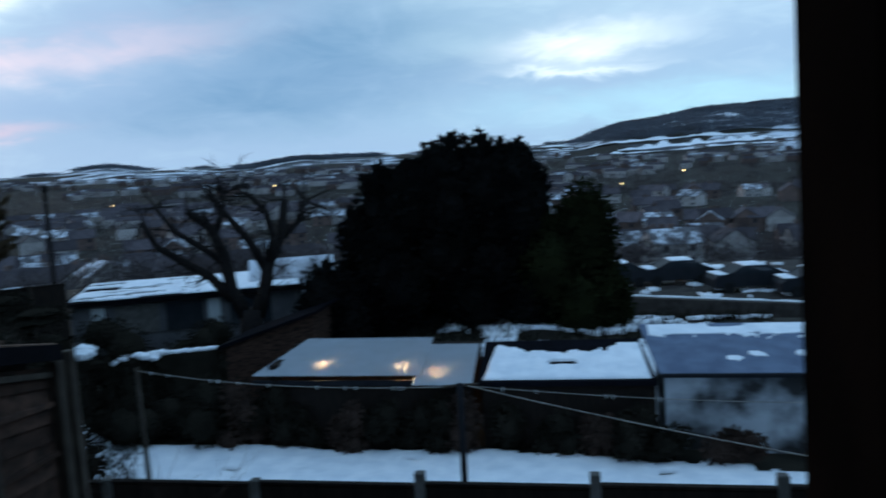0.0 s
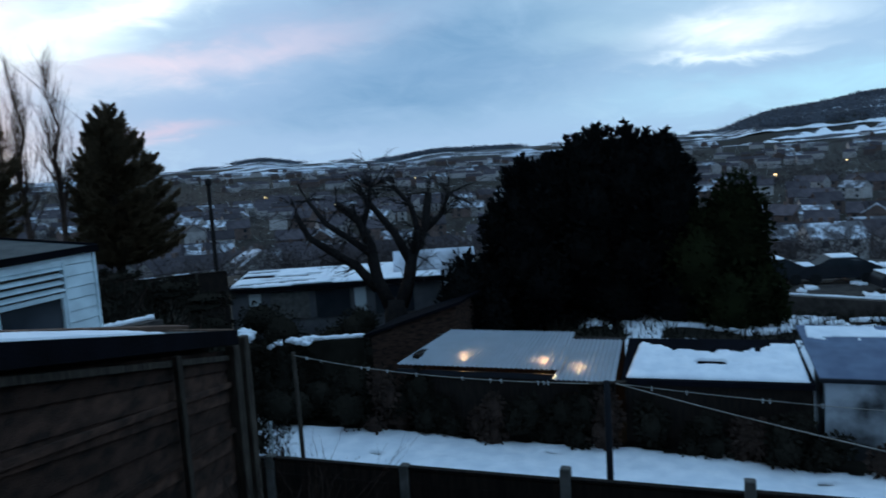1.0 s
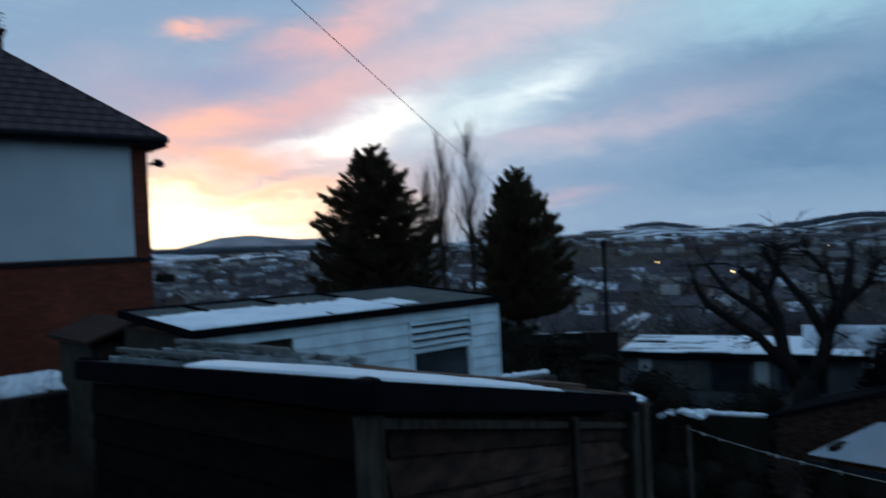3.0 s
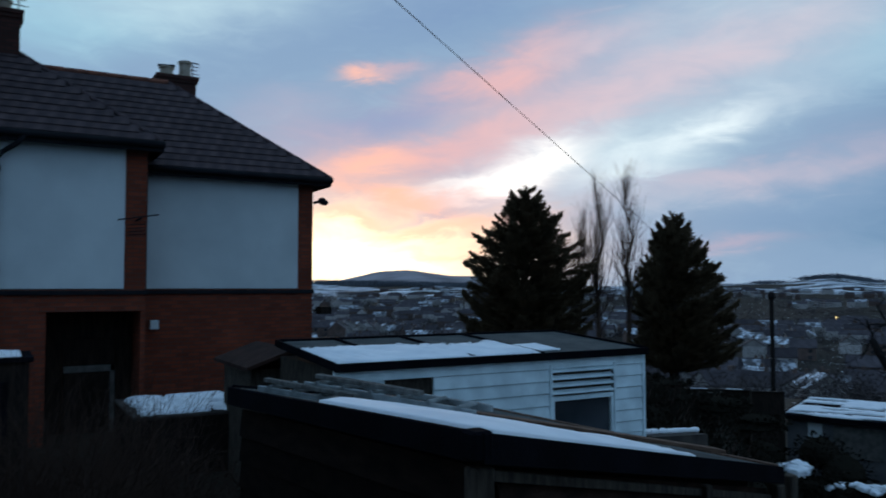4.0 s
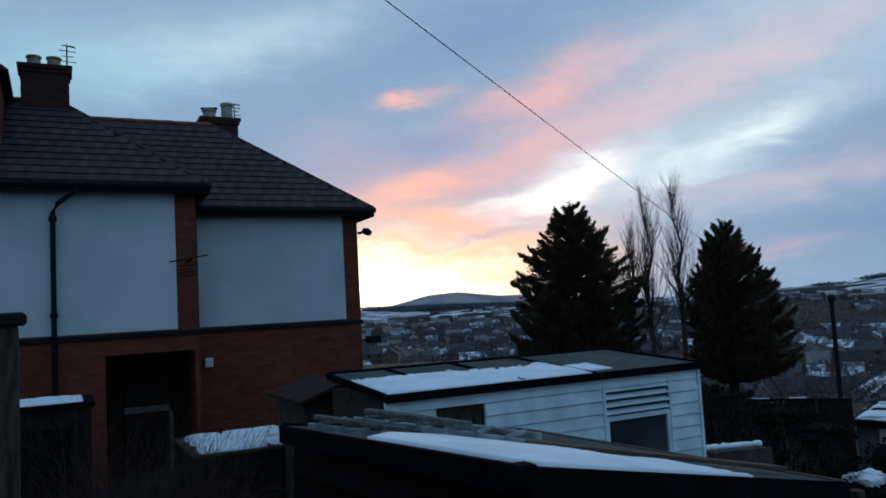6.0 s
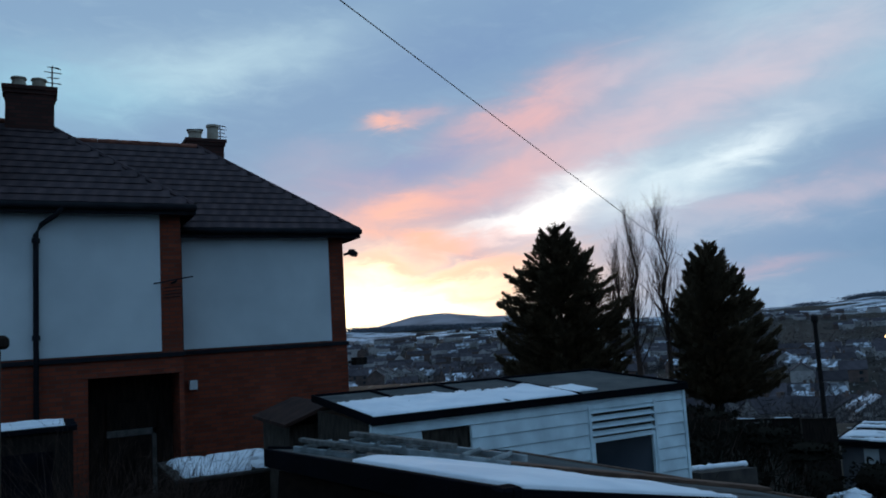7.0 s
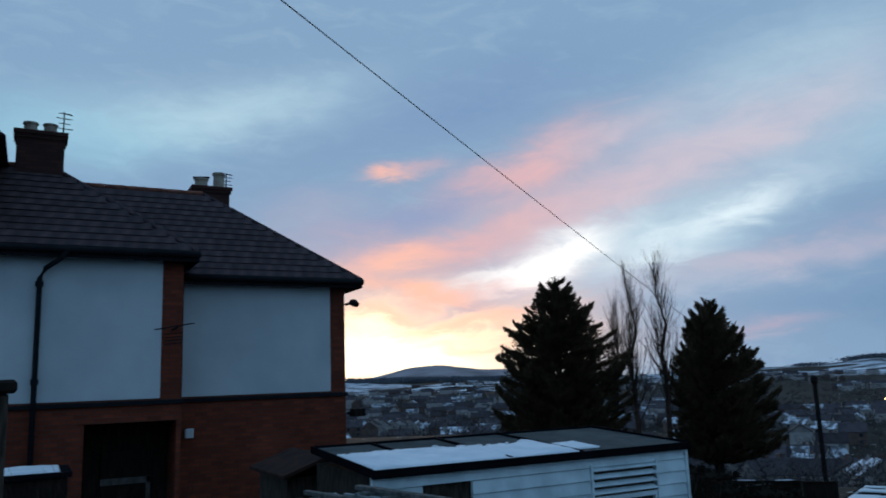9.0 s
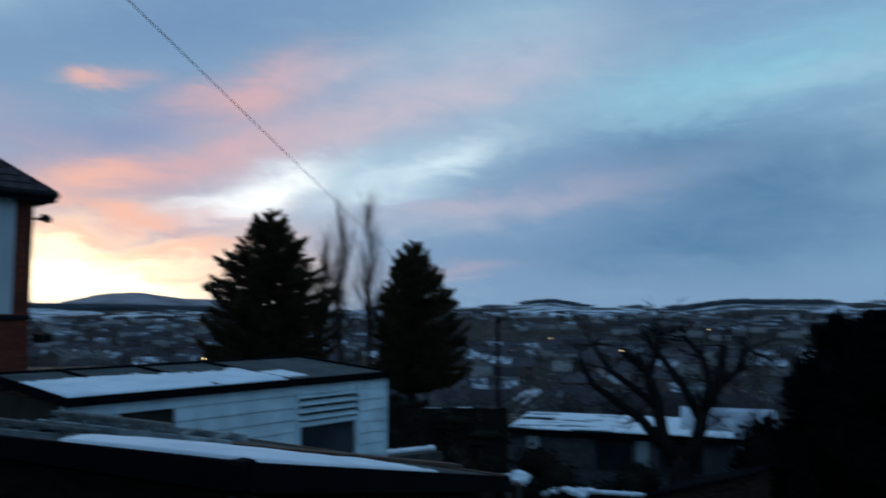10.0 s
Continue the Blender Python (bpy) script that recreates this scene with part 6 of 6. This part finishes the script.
# a few street lamps already lit
for az, r in ((-3.2, 520), (-7.5, 640), (3.0, 700), (28, 420), (33, 610), (22, 760), (58, 300)):
    x, y, _ = polar(az, r, 0)
    sl = thing("street_lamp", "distant lit street lamp on a thin column", "street lamp", (x, y, ground_z(x, y)), 0, "street lamps in the valley")
    bm = bmesh.new()
    rings(bm, [(0, 0, 0), (0, 0, 8)], [0.1, 0.07], 6)
    part("column", bm, M_BLACK, sl)
    bm = bmesh.new()
    bmesh.ops.create_icosphere(bm, subdivisions=1, radius=0.5, matrix=Matrix.Translation((0, 0, 8.2)))
    part("lantern", bm, M_STREET, sl, "glowing amber lantern")


def scaled_tufts(name, spots, mat, label, rg, per, leaf, narrow=0.5):
    cs, ns = [], []
    for x, y, z, h, w in spots:
        p = rg.normal(size=(per, 3)) * (w * 0.4, w * 0.4, h * 0.22) + (x, y, z + h * 0.5)
        p[:, 2] = np.maximum(p[:, 2], z)
        cs.append(p)
        ns.append(rg.normal(size=(per, 3)) * 0.6 + (0, 0, 0.6))
    return tagged(new(name, leaf_mesh(name, np.concatenate(cs), np.concatenate(ns), leaf, mat, rg, narrow)), label, "trees", kind="stuff")


spots = []
for k in range(1000):
    az, r = rg.uniform(-18, 76), 110 * (520 / 110) ** rg.uniform(0, 1)
    x, y, _ = polar(az, r, 0)
    h = rg.uniform(2.5, 6.5)
    spots.append((x, y, ground_z(x, y) - 0.5, h, h * rg.uniform(0.6, 1.6)))
scaled_tufts("valley_trees", spots, M_FARTREE, "bare winter trees and hedges among the houses", rg, 170, 1.1, 0.10)
spots = []
for k in range(1100):
    az, r = rg.uniform(-18, 76), 450 * (1700 / 450) ** rg.uniform(0, 1)
    x, y, _ = polar(az, r, 0)
    h = rg.uniform(4, 9)
    spots.append((x, y, ground_z(x, y) - 1, h, h * rg.uniform(1.0, 3.5)))
scaled_tufts("distant_trees", spots, M_FARTREE, "belts of bare trees across the valley", rg, 70, 2.4, 0.2)
spots = []
for k in range(7500):
    az = rg.uniform(-24, 76)
    r = rg.uniform(1750, 2620)
    x, y, _ = polar(az, r, 0)
    el = math.degrees(math.atan2(ground_z(x, y), r))
    # the wooded hill, the two lower wooded rises, the belt under the moor, and thin crest hedges
    hill = az < 0.5 and el > 0.62 - 0.02 * az
    rise = (14.5 < az < 24.5 and r > 2250) or (31.0 < az < 34.8 and r > 2380)
    belt = 58 < az < 69 and 2150 < r < 2560
    if not (hill or rise or belt or (r > 2560 and noise.noise((az * 0.5, 3.0, 5.0)) > 0.1)):
        continue
    spots.append((x, y, ground_z(x, y) - 3, rg.uniform(8, 12), rg.uniform(22, 42)))
scaled_tufts("hill_woods", spots, M_HILLWOOD, "woods over the far hill crests, haze tint in their colour", rg, 60, 5.0)
# single bare trees and a dark clump standing up on the slope under the sunset
spots = []
for az, r, h in ((69.2, 900, 13), (68.6, 930, 10), (66.2, 950, 12), (65.4, 960, 9), (62.1, 560, 11), (61.6, 545, 13), (61.1, 570, 10), (60.7, 555, 9), (65.0, 520, 7), (66.0, 500, 8)):
    x, y, _ = polar(az, r, 0)
    spots.append((x, y, ground_z(x, y) - 1, h, h * 0.75))
scaled_tufts("slope_trees", spots, M_FARTREE, "bare trees standing on the slope", rg, 420, 1.5, 0.14)


def snow_strip(r, az0, az1, w, seed):
    """A narrow snow-covered field or lane seen edge-on across the valley."""
    n = 40
    r = r if isinstance(r, tuple) else (r, r)
    vs, fs = [], []
    for i in range(n + 1):
        az = az0 + (az1 - az0) * i / n
        rr = r[0] + (r[1] - r[0]) * i / n + 40 * noise.noise((az * 0.22, seed, 0)) + 20 * noise.noise((az * 1.3, seed, 2))
        k = w * (0.35 + 0.65 * abs(noise.noise((az * 0.9, seed, 4))) * 2) * math.sin(math.pi * (i + 0.3) / (n + 0.6)) ** 0.4
        for q in (rr, rr + k):
            x, y, _ = polar(az, q, 0)
            vs.append((x, y, ground_z(x, y) + 2.0))
    for i in range(n):
        fs.append((2 * i, 2 * i + 2, 2 * i + 3, 2 * i + 1))
    me = bpy.data.meshes.new("snowy_field")
    me.from_pydata(vs, [], fs)
    me.materials.append(M_SNOW)
    return tagged(new("snowy_field", me), "narrow snow-covered field on the far slope", "field", "snowy fields", "stuff")


for k, row in enumerate(((1900, 15, 24, 60), (2150, 17, 33, 60), (1750, 26, 37, 50), (2000, 27, 36, 70), (1850, -2, 8, 70), (2150, -1, 12, 90), (1950, -16, -4, 160),
                         (2100, -14, -2, 80), (1500, 59, 67, 60), (1700, 55, 63, 60), (1350, 61, 69, 40), (1600, 30, 41, 30), (1650, 8, 16, 40),
                         ((1000, 1450), 62.5, 69.8, 26), (1320, 58.3, 61.6, 60), (1450, 58.0, 61.0, 30), (1500, -14, 1, 90), (1620, -16, -3, 110), (1750, -12, 2, 60))):
    snow_strip(*row, k * 1.7)


# ---------- roof slates ----------
def slates(roof, x_eave, z_eave, x_ridge, z_ridge, y_end_eave, y_end_ridge, y_from):
    up = Vector((x_ridge - x_eave, 0, z_ridge - z_eave))
    length = up.length
    up.normalize()
    nrm = Vector((up.z, 0, -up.x))
    side = Vector((0, 1, 0))
    bm = bmesh.new()
    hexa(bm, [(0.035, -0.148, 0.0), (0.29, -0.148, 0.0), (0.29, 0.148, 0.0), (0.035, 0.148, 0.0)], [(0, -0.1485, 0.05), (0.29, -0.1485, 0.006), (0.29, 0.1485, 0.006), (0, 0.1485, 0.05)])
    me = mesh_of("slate", bm, M_SLATE)
    rows = int(length / 0.232)
    rg = np.random.default_rng(int(-x_eave * 10))
    for i in range(rows):
        s = i * 0.232 - 0.05
        k = min(1.0, max(0.0, (s + 0.29) / length))
        y = y_end_eave + (y_end_ridge - y_end_eave) * k - 0.1
        y -= 0.06 * (i % 2)
        while y > y_from:
            p = Vector((x_eave, y, z_eave)) + up * s + nrm * (0.014 + rg.uniform(0, 0.005))
            tilt = Matrix((up, side, -nrm if nrm.z < 0 else nrm)).transposed().to_4x4()
            ob = new("slate", me)
            ob.parent = roof
            ob.matrix_basis = Matrix.Translation(p) @ tilt @ pose(0, 0, 0, 0, -4.0, rg.normal() * 0.25)
            y -= 0.298


slates(roof_r, -15.9, 2.35, -18.4, 4.66, 6.3, 3.3, 1.0)
slates(roof_l, -14.9, 2.64, -17.1, 4.62, 2.6, 0.12, -1.3)
